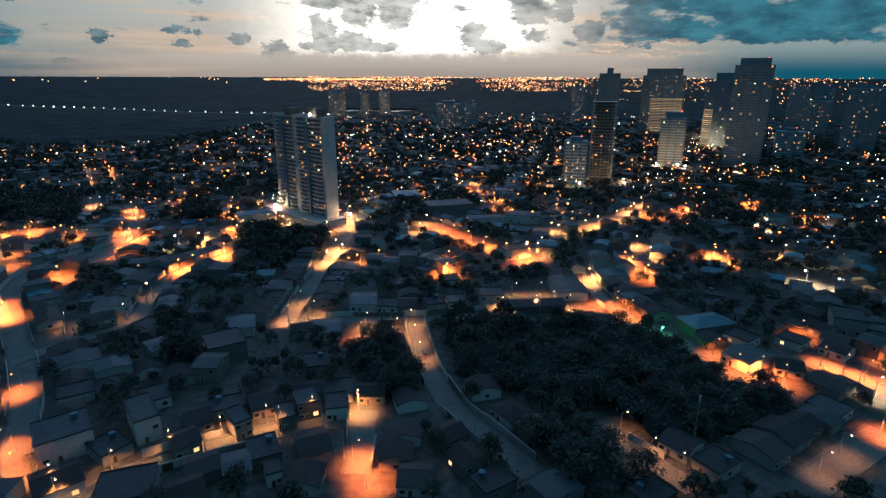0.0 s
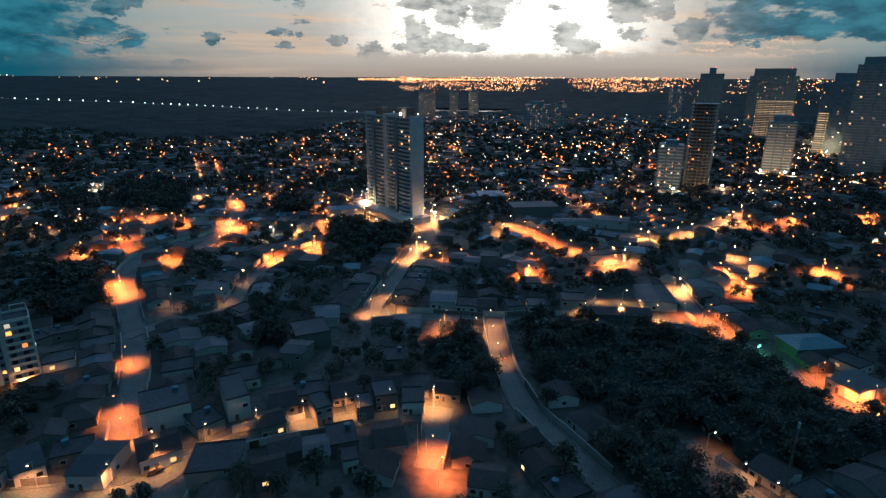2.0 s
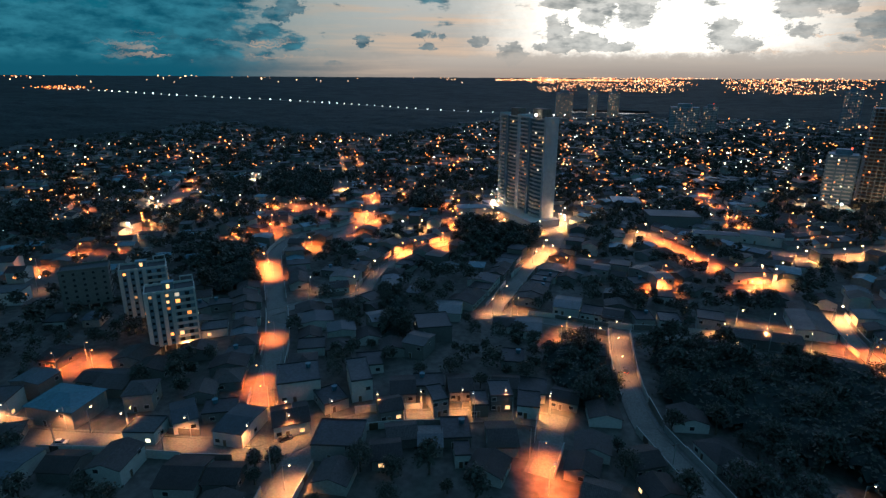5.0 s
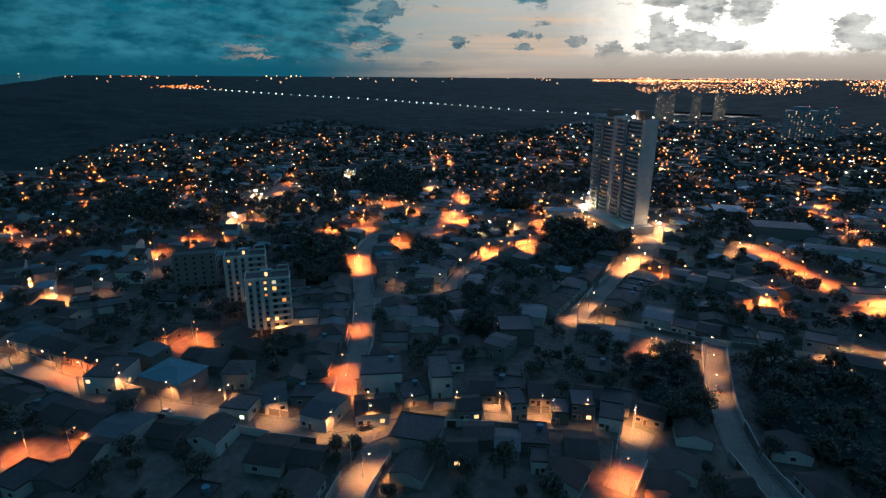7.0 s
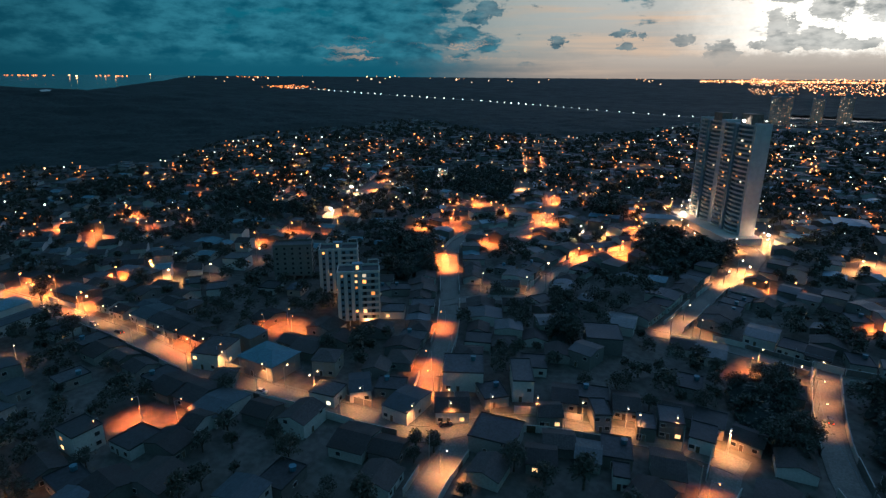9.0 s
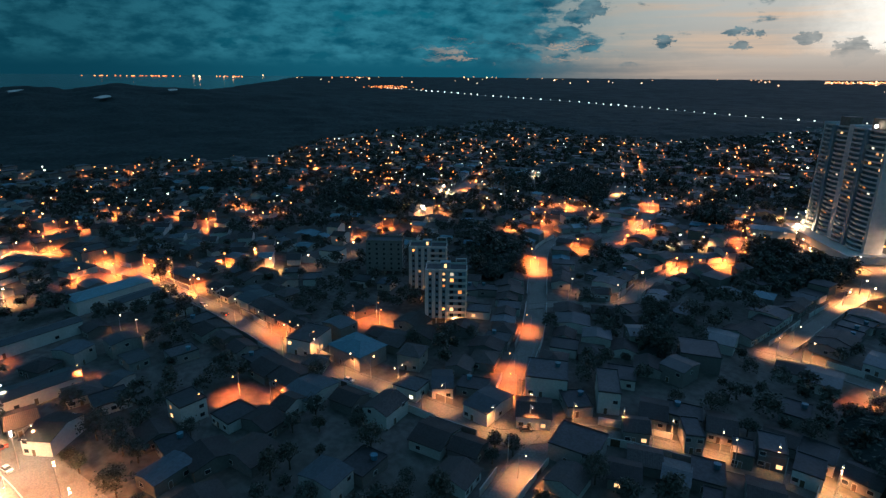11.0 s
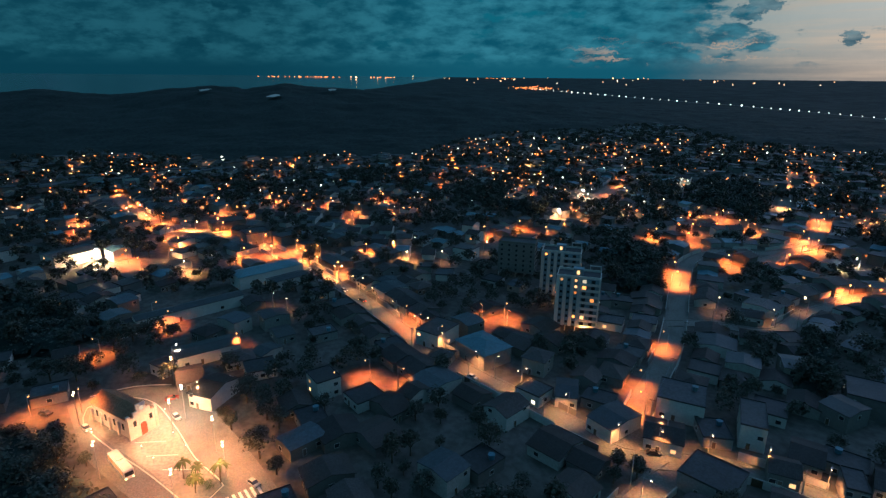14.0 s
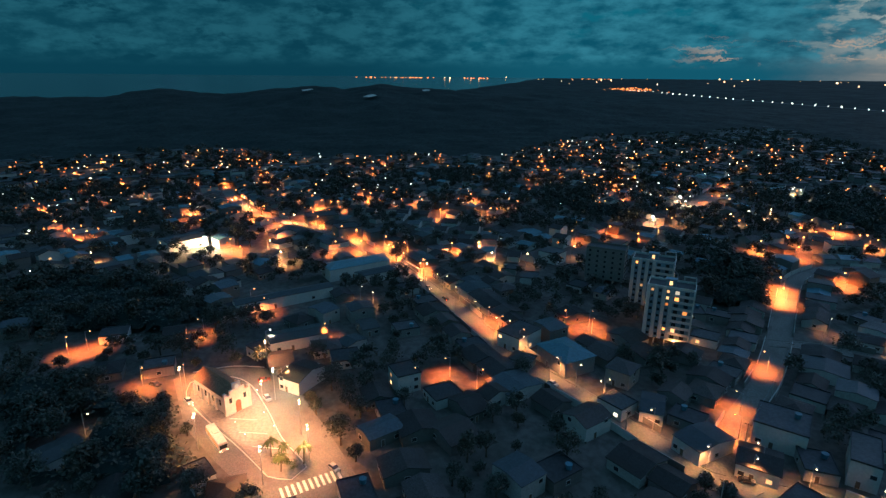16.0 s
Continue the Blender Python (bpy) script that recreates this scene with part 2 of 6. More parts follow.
MAT = {
    "earth": surface("earth", (0.095, 0.088, 0.080), 0.95, grain=0.35, size=0.12, stain=(0.055, 0.058, 0.045), bump=0.3),
    "asphalt": surface("asphalt", (0.15, 0.142, 0.13), 0.85, grain=0.25, size=0.5, stain=(0.09, 0.086, 0.08)),
    "pavement": surface("pavement", (0.145, 0.14, 0.13), 0.9, grain=0.25, size=0.8),
    "plaster": surface("plaster", (0.25, 0.235, 0.22), 0.9, tint=0.9, grain=0.14, size=0.5, stain=(0.26, 0.24, 0.21)),
    "town_plaster": surface("town plaster", (0.25, 0.235, 0.22), 0.9, tint=0.9, grain=0.14, size=0.5, stain=(0.26, 0.24, 0.21), town=True),
    "whitewash": surface("whitewash", (0.50, 0.48, 0.45), 0.9, tint=0.15, grain=0.10, size=0.5, stain=(0.42, 0.39, 0.35)),
    "town_whitewash": surface("town whitewash", (0.50, 0.48, 0.45), 0.9, tint=0.15, grain=0.10, size=0.5, stain=(0.42, 0.39, 0.35), town=True),
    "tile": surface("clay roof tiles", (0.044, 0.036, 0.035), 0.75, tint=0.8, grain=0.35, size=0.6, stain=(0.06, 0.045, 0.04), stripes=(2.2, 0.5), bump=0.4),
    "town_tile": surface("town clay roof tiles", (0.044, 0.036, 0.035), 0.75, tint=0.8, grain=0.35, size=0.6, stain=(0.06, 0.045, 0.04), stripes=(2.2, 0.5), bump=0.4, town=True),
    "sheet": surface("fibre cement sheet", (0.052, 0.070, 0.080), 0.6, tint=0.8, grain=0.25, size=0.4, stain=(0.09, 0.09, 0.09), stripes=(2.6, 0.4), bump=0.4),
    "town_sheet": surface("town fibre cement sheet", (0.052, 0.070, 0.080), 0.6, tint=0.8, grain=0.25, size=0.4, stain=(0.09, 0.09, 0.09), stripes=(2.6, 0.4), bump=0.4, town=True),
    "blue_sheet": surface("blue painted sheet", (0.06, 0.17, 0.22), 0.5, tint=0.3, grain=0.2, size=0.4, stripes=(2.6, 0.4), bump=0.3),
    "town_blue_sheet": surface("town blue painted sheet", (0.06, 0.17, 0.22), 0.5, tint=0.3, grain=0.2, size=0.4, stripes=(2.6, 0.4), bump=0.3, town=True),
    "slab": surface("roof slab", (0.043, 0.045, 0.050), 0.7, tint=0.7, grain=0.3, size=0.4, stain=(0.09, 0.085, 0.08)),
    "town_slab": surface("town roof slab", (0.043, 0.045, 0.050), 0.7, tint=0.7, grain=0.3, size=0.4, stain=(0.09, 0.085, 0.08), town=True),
    "concrete": surface("concrete", (0.33, 0.32, 0.30), 0.85, grain=0.2, size=0.3, stain=(0.2, 0.19, 0.17)),
    "tower_wall": surface("tower render", (0.44, 0.46, 0.46), 0.8, grain=0.1, size=0.1, stain=(0.35, 0.36, 0.36)),
    "tower_dark": surface("dark tower cladding", (0.15, 0.23, 0.27), 0.6, grain=0.15, size=0.1),
    "tower_edge": surface("pale slab edge", (0.27, 0.32, 0.335), 0.7, grain=0.15, size=0.1),
    "tower_brown": surface("raw brick and concrete", (0.22, 0.15, 0.12), 0.9, grain=0.25, size=0.2),
    "wood": surface("old painted wood", (0.13, 0.09, 0.06), 0.7, tint=0.7, grain=0.3, size=1.0),
    "metal": surface("galvanised steel", (0.30, 0.31, 0.32), 0.45, metal=0.7, grain=0.15, size=1.0),
    "bark": surface("bark", (0.10, 0.08, 0.06), 0.95, grain=0.35, size=1.2, bump=0.6),
    "sand": surface("pale dune sand", (0.55, 0.52, 0.46), 0.95, grain=0.1, size=0.05),
    "glass": surface("dark window glass", (0.03, 0.035, 0.04), 0.12, grain=0.1, size=0.5, bump=0.02, spec=0.6),
    "church_tile": surface("red clay church tiles", (0.30, 0.135, 0.075), 0.8, grain=0.35, size=0.6, stain=(0.16, 0.07, 0.045), stripes=(2.2, 0.5), bump=0.4),
    "paint": surface("road paint", (0.70, 0.68, 0.62), 0.8, grain=0.2, size=1.0, stain=(0.4, 0.38, 0.35)),
    "leaf": leafy("leaves", (0.048, 0.058, 0.048)),
    "palm": leafy("palm leaves", (0.060, 0.095, 0.035)),
    "office": glow("lit office floors", (1.0, 0.66, 0.36), 0.42, 0.5),
    "win_warm": glow("warm lit window", (1.0, 0.55, 0.24), 1.3, 0.6),
    "win_white": glow("white lit window", (1.0, 0.90, 0.68), 1.6, 0.6),
    "win_orange": glow("orange lit window", (1.0, 0.34, 0.09), 1.5, 0.6),
    "sodium": glow("sodium lamp", (1.0, 0.32, 0.09), 8.0),
    "warm": glow("warm lamp", (1.0, 0.62, 0.32), 14.0),
    "cool": glow("white lamp", (0.92, 1.0, 0.92), 26.0),
    "far_sodium": glow("distant sodium lamps", (1.0, 0.27, 0.07), 3.0, 0.6),
    "far_warm": glow("distant warm lamps", (1.0, 0.50, 0.24), 3.6, 0.6),
    "far_cool": glow("distant white lamps", (0.95, 1.0, 0.86), 3.2, 0.5),
    "red_lamp": glow("red lamp", (1.0, 0.08, 0.03), 6.0),
    "green_lamp": glow("green lamp", (0.1, 1.0, 0.35), 5.0),
    "blue_lamp": glow("blue lamp", (0.08, 0.35, 1.0), 5.0),
}
LIGHT = {"sodium": (1.0, 0.222, 0.050), "warm": (1.0, 0.42, 0.15), "cool": (1.0, 0.78, 0.50), "green": (0.05, 1.0, 0.25)}


def water(name):
    mat = bpy.data.materials.new(name)
    mat.use_nodes = True
    N = Nodes(mat.node_tree)
    pos = N.add("ShaderNodeTexCoord").outputs["Object"]
    rel = N.add("ShaderNodeBump")
    N.put(rel.inputs["Strength"], 0.25)
    N.put(rel.inputs["Height"], N.fbm(pos, 0.2, 5.0))
    sh = N.add("ShaderNodeBsdfPrincipled")
    N.put(sh.inputs["Base Color"], (0.006, 0.02, 0.026, 1.0))
    N.put(sh.inputs["Roughness"], 0.18)
    N.put(sh.inputs["Normal"], rel.outputs[0])
    out = N.add("ShaderNodeOutputMaterial")
    N.tree.links.new(sh.outputs[0], out.inputs[0])
    return mat


MAT["water"] = water("water")
MAT["canopy"] = surface("tree canopy", (0.022, 0.033, 0.031), 0.9, grain=0.4, size=0.06, stain=(0.016, 0.025, 0.024), bump=0.5, spec=0.12)


# ---- mesh helpers ----
def box(bm, x, y, z, sx, sy, sz, turn=0.0):
    """A box that stands on z, centred on x, y."""
    m = Matrix.Translation((x, y, z + sz / 2)) @ Matrix.Rotation(turn, 4, "Z") @ Matrix.Diagonal((sx, sy, sz, 1))
    bmesh.ops.create_cube(bm, size=1.0, matrix=m)


def tube(bm, a, b, r1, r2, n=8):
    a, b = Vector(a), Vector(b)
    d = b - a
    m = Matrix.Translation((a + b) / 2) @ d.to_track_quat("Z", "Y").to_matrix().to_4x4()
    bmesh.ops.create_cone(bm, cap_ends=True, segments=n, radius1=r1, radius2=r2, depth=d.length, matrix=m)


def poly(bm, pts, flip=False):
    vs = [bm.verts.new(p) for p in (reversed(pts) if flip else pts)]
    return bm.faces.new(vs)


def part(name, bm, material, parent=None, label=""):
    me = bpy.data.meshes.new(name)
    bm.to_mesh(me)
    bm.free()
    me.materials.append(MAT[material])
    ob = new(name, me)
    if parent:
        ob.parent = parent
    if label:
        ob["label"] = label
    return ob


def raw(name, verts, faces, material, parent=None):
    me = bpy.data.meshes.new(name)
    me.from_pydata(verts, [], faces)
    me.materials.append(MAT[material])
    ob = new(name, me)
    if parent:
        ob.parent = parent
    return ob


def thing(name, label, category, group="", m=None):
    ob = tagged(new(name), label, category, group)
    if m is not None:
        ob.matrix_basis = m
    return ob


def at(x, y, z=0.0, turn=0.0, s=1.0):
    return Matrix.Translation((x, y, z)) @ Matrix.Rotation(turn, 4, "Z") @ Matrix.Diagonal((s, s, s, 1))


def bake(ob_bm, x, y, z, turn):
    bmesh.ops.transform(ob_bm, matrix=at(x, y, z, turn), verts=ob_bm.verts)


rnd = random.Random(7)


# ---- ground ----
def lerp_table(v, table):
    for (a, fa), (b, fb) in zip(table, table[1:]):
        if v <= b:
            return fa + (fb - fa) * max(0.0, (v - a) / (b - a))
    return table[-1][1]


RIDGE = [(-180, 20), (-122, 42), (-104, 40), (-99.5, 58), (-94, 46), (-86, 68), (-83, 60), (-79.5, 74), (-73, 58), (-66, 50), (-58, 36), (-50, 20), (-40, 0), (180, 0)]


def ground_z(x, y):
    r, az = math.hypot(x, y), math.degrees(math.atan2(x, y))
    z = 0.0
    if r > 2400:
        z = min(98.5, 98.5 * (r - 2400) / 2500)
    if az < -40:
        k = lerp_table(r, [(850, 0), (1650, 1), (2300, 0)])
        k = k * k * (3 - 2 * k)
        bumps = 1.0 + 0.10 * noise.noise((x * 0.0045, y * 0.0045, 0)) + 0.12 * noise.noise((x * 0.014, y * 0.014, 3))
        z = max(z, lerp_table(az, RIDGE) * k * bumps)
    return z


def build_ground():
    rings = [0, 60, 120, 200, 300, 420, 560, 700, 850, 950, 1050, 1150, 1250, 1350, 1450, 1530, 1600, 1650, 1700, 1780,
             1860, 1950, 2050, 2150, 2300, 2400, 2700, 3000, 3400, 3800, 4300, 4900]
    n = 300
    verts, faces = [(0, 0, 0)], []
    for r in rings[1:]:
        for i in range(n):
            a = 2 * math.pi * i / n
            x, y = r * math.sin(a), r * math.cos(a)
            verts.append((x, y, ground_z(x, y)))
    for i in range(n):
        faces.append((0, 1 + (i + 1) % n, 1 + i))
    for k in range(len(rings) - 2):
        a, b = 1 + k * n, 1 + (k + 1) * n
        for i in range(n):
            j = (i + 1) % n
            faces.append((a + i, a + j, b + j, b + i))
    ob = raw("ground", verts, faces, "earth")
    for p in ob.data.polygons:
        p.use_smooth = True
    tagged(ob, "dark earth and scrub ground running to the horizon", "ground", kind="structure")


build_ground()


def sheet(name, label, category, material, pts, lift):
    bm = bmesh.new()
    poly(bm, [(x, y, ground_z(x, y) + lift) for x, y in pts])
    bmesh.ops.recalc_face_normals(bm, faces=bm.faces)
    ob = part(name, bm, material)
    if ob.data.polygons[0].normal.z < 0:
        ob.data.flip_normals()
    return tagged(ob, label, category, kind="structure")


SHORE = [(2330, -80.0), (2500, -78.0), (2800, -75.0), (3300, -70.0), (4000, -66.0), (4890, -63.0)]


def sea():
    verts, faces = [], []
    rr, aa = [r for r, _ in SHORE], list(range(-135, -59, 3))
    for r, last in SHORE:
        for k in range(len(aa)):
            a = -135 + (last + 135) * k / (len(aa) - 1)
            x, y = r * math.sin(radians(a)), r * math.cos(radians(a))
            verts.append((x, y, max(ground_z(x, y), 0) + 2.0))
    n = len(aa)
    for k in range(len(rr) - 1):
        for i in range(n - 1):
            faces.append((k * n + i, k * n + i + 1, (k + 1) * n + i + 1, (k + 1) * n + i)[::-1])
    tagged(raw("sea", verts, faces, "water"), "dark teal sea beyond the wooded dunes", "sea", kind="structure")


sea()
LAKE = [(-350, 1880), (-70, 1850), (-90, 1720), (-150, 1700), (-310, 1740)]
sheet("lake", "pale lake that mirrors the evening sky", "lake", "water", LAKE, 0.5)


# ---- streets ----
STREETS = []   # (half width, points)


def ribbon(pts, off, half, z):
    """Verts and faces of a strip along pts, shifted sideways by off."""
    verts, faces = [], []
    for i, (x, y) in enumerate(pts):
        a, b = pts[max(0, i - 1)], pts[min(len(pts) - 1, i + 1)]
        d = Vector((b[0] - a[0], b[1] - a[1])).normalized()
        nx, ny = -d.y, d.x
        for s in (off + half, off - half):
            verts.append((x + nx * s, y + ny * s, z))
        if i:
            k = 2 * i
            faces.append((k - 2, k - 1, k + 1, k))
    return verts, faces


def smooth_line(pts, step=5.0):
    out = []
    for i in range(len(pts) - 1):
        p0, p1, p2, p3 = (Vector(pts[max(0, min(len(pts) - 1, i + k))]) for k in (-1, 0, 1, 2))
        n = max(1, int((p2 - p1).length / step))
        for j in range(n):
            t = j / n
            q = 0.5 * (2 * p1 + (p2 - p0) * t + (2 * p0 - 5 * p1 + 4 * p2 - p3) * t * t + (3 * p1 - p0 - 3 * p2 + p3) * t ** 3)
            out.append((q.x, q.y))
    out.append(tuple(pts[-1]))
    return out


def street(name, width, pts):
    line = smooth_line(pts)
    STREETS.append((width / 2, line, name))
    level = 0.05 + 0.006 * len(STREETS)
    v, f = ribbon(line, 0, width / 2, level)
    ob = raw("road", v, f, "asphalt")
    tagged(ob, "worn patched asphalt of a narrow town street", "road", kind="structure")
    for side in (-1, 1):
        v, f = ribbon(line, side * (width / 2 + 0.55), 0.55, level + 0.12)
        w, g = ribbon(line, side * (width / 2 + 0.55), 0.55, 0.0)
        n = len(v)
        faces = f + [(a, a + 2, a + 2 + n, a + n) for a in range(0, n - 2, 2)] + [(a + 1, a + 1 + n, a + 3 + n, a + 3) for a in range(0, n - 2, 2)]
        tagged(raw("pavement", v + w, faces, "pavement"), "raised concrete pavement with a kerb", "pavement", kind="structure")


street("avenue", 8.0, [(-734, -64), (-544, -44), (-451, -22), (-408, 2), (-356, 37), (-315, 53), (-273, 64), (-240, 71), (-215, 75), (-191, 78), (-161, 84), (-136, 92), (-116, 98), (-103, 103)])
street("junction_street", 6.5, [(-103, 100), (-97, 103), (-91, 111), (-83, 123), (-71, 132), (-57, 139), (-43, 146), (-30, 149), (-20, 149)])
street("north_street", 6.5, [(-99, 105), (-108, 118), (-119, 135), (-134, 159), (-155, 186), (-186, 223), (-211, 257), (-220, 293), (-205, 320), (-202, 362)])
street("south_street", 6.5, [(-86, 113), (-83, 98), (-78, 83)])
street("corner_lane", 5.5, [(-25, 150), (-23, 138), (-23, 124)])
street("hill_street", 5.8, [(-12, 222), (-7, 190), (-2, 170), (3, 156), (13, 141), (24, 124)])
street("grove_street", 6.0, [(-64, 320), (-66, 274), (-66, 239), (-67, 212)])
street("cross_street", 5.5, [(-72, 216), (-44, 222), (-12, 222), (4, 226), (37, 231), (70, 230)])
street("east_street", 6.0, [(74, 278), (75, 251), (79, 231), (83, 217), (93, 204), (96, 185), (104, 173), (117, 167)])
street("far_east_street", 9.0, [(135, 187), (143, 175), (147, 164)])
street("lower_east_street", 8.0, [(131, 143), (112, 131), (94, 120)])
street("back_lane", 4.5, [(48, 148), (51, 137), (58, 128), (64, 118)])
street("dim_street", 5.0, [(-157, 182), (-148, 199), (-132, 217), (-138, 251), (-136, 290), (-122, 319)])
street("west_street", 7.0, [(-257, 450), (-216, 381), (-200, 328), (-195, 298)])
street("straight_street", 7.0, [(-526, 824), (-365, 574), (-263, 416)])
street("diagonal_street", 7.0, [(-550, 569), (-418, 388), (-370, 316)])
street("tower_street", 8.0, [(-150, 375), (-113, 384), (-88, 380), (-67, 368), (-63, 328)])
street("park_street", 8.0, [(10, 620), (31, 536), (48, 459)])
street("mid_east_street", 8.0, [(35, 392), (69, 374), (110, 399), (154, 429)])
street("upper_street", 7.0, [(-366, 323), (-430, 416), (-524, 543)])

SEGS = []
for half, line, _ in STREETS:
    for a, b in zip(line, line[1:]):
        SEGS.append((*a, *b, half))
SEG = np.array(SEGS)


def nearest_street(x, y):
    """Clear distance to the nearest road edge and the bearing of that road."""
    p = SEG[:, :2]
    d = SEG[:, 2:4] - p
    t = np.clip(((x - p[:, 0]) * d[:, 0] + (y - p[:, 1]) * d[:, 1]) / np.maximum(1e-6, (d ** 2).sum(1)), 0, 1)
    gap = np.hypot(p[:, 0] + t * d[:, 0] - x, p[:, 1] + t * d[:, 1] - y) - SEG[:, 4]
    i = int(gap.argmin())
    return float(gap[i]), math.atan2(d[i, 1], d[i, 0])


WOODS = [
    [(-1, 216), (66, 218), (90, 203), (97, 168), (114, 162), (111, 149), (75, 135), (56, 137), (45, 151), (22, 163), (5, 170)],
    [(-134, 364), (-72, 359), (-72, 318), (-93, 289), (-120, 312)],
    [(-391, 488), (-326, 496), (-256, 389), (-312, 383)],
    [(-245, 233), (-232, 264), (-182, 205), (-196, 186)],
    [(-312, -135), (-316, -107), (-296, -61), (-244, -30), (-225, -45), (-237, -72), (-243, -109)],
    [(-212, -98), (-198, -76), (-173, -41), (-126, -21), (-141, -71)],
    [(-461, 233), (-403, 253), (-346, 261), (-334, 242), (-399, 208)],
    [(-383, 463), (-331, 499), (-272, 410), (-313, 385)],
    [(-222, 466), (-200, 478), (-161, 390), (-182, 383)],
    [(-34, 215), (-18, 195), (-8, 164), (-15, 157), (-27, 166), (-38, 186)],
    [(-124, 222), (-112, 230), (-87, 187), (-95, 172)],
    [(5, 140), (19, 135), (37, 145), (44, 135), (52, 117), (17, 117)],
]
PLAZA = [(-190, -39), (-193, -28), (-191, -12), (-184, -2), (-170, 2), (-146, 9), (-130, 13), (-116, 16), (-112, -2), (-125, -12.5), (-139, -21), (-159, -31.5)]


def inside(x, y, ring):
    hit = False
    for (x1, y1), (x2, y2) in zip(ring, ring[1:] + ring[:1]):
        if (y1 > y) != (y2 > y) and x < (x2 - x1) * (y - y1) / (y2 - y1) + x1:
            hit = not hit
    return hit


TAKEN = []   # circles kept free: x, y, radius


def free(x, y, r):
    return all((x - a) ** 2 + (y - b) ** 2 > (r + c) ** 2 for a, b, c in TAKEN)


# ---- houses ----
def gable(bm, w, d, z, rise, over=0.4):
    """A two-slope roof of some thickness over a plan w by d, ridge along x."""
    a, b, th = w / 2 + over, d / 2 + over, 0.18
    for s in (-1, 1):
        pts = [(-a, s * b, z - 0.1), (a, s * b, z - 0.1), (a, 0, z + rise), (-a, 0, z + rise)]
        top = [(x, y, q + th) for x, y, q in pts]
        vs = [bm.verts.new(p) for p in pts + top]
        quads = [(0, 1, 2, 3), (7, 6, 5, 4), (0, 4, 5, 1), (1, 5, 6, 2), (2, 6, 7, 3), (3, 7, 4, 0)]
        for q in quads:
            bm.faces.new([vs[i] for i in q])
    bmesh.ops.recalc_face_normals(bm, faces=bm.faces)


def gable_walls(bm, w, d, h, rise):
    box(bm, 0, 0, 0, w, d, h)
    for s in (-1, 1):
        x = s * (w / 2 - 0.1)
        vs = [bm.verts.new(p) for p in ((x - 0.1, -d / 2, h), (x - 0.1, d / 2, h), (x - 0.1, 0, h + rise * 0.97),
                                        (x + 0.1, -d / 2, h), (x + 0.1, d / 2, h), (x + 0.1, 0, h + rise * 0.97))]
        for q in ((0, 1, 2), (5, 4, 3), (0, 2, 5, 3), (1, 4, 5, 2)):
            bm.faces.new([vs[i] for i in q])
    bmesh.ops.recalc_face_normals(bm, faces=bm.faces)


def hip(bm, w, d, z, rise, over=0.45):
    a, b = w / 2 + over, d / 2 + over
    k = max(0.3, a - b)
    base = [(-a, -b, z), (a, -b, z), (a, b, z), (-a, b, z)]
    low = [bm.verts.new((x, y, q - 0.15)) for x, y, q in base]
    up = [bm.verts.new(p) for p in base]
    r1, r2 = bm.verts.new((-k, 0, z + rise)), bm.verts.new((k, 0, z + rise))
    for q in ((up[0], up[1], r2, r1), (up[2], up[3], r1, r2), (up[1], up[2], r2), (up[3], up[0], r1), tuple(reversed(low))):
        bm.faces.new(q)
    for i in range(4):
        j = (i + 1) % 4
        bm.faces.new((low[i], low[j], up[j], up[i]))


def opening(parent, name, w, h, x, y, z, axis, material, label=""):
    """A framed pane or door leaf set on a wall that faces +-y (axis 'y') or +-x."""
    bm = bmesh.new()
    if axis == "y":
        box(bm, x, y, z, w, 0.08, h)
    else:
        box(bm, x, y, z, 0.08, w, h)
    ob = part(name, bm, material, parent, label)
    bm = bmesh.new()
    for k in (-1, 1):
        if axis == "y":
            box(bm, x + k * (w / 2 + 0.05), y, z, 0.1, 0.16, h)
            box(bm, x, y, z + (h if k > 0 else -0.1), w + 0.2, 0.16, 0.1)
        else:
            box(bm, x, y + k * (w / 2 + 0.05), z, 0.16, 0.1, h)
            box(bm, x, y, z + (h if k > 0 else -0.1), 0.16, w + 0.2, 0.1)
    part(name + "_frame", bm, "whitewash", ob)
    return ob


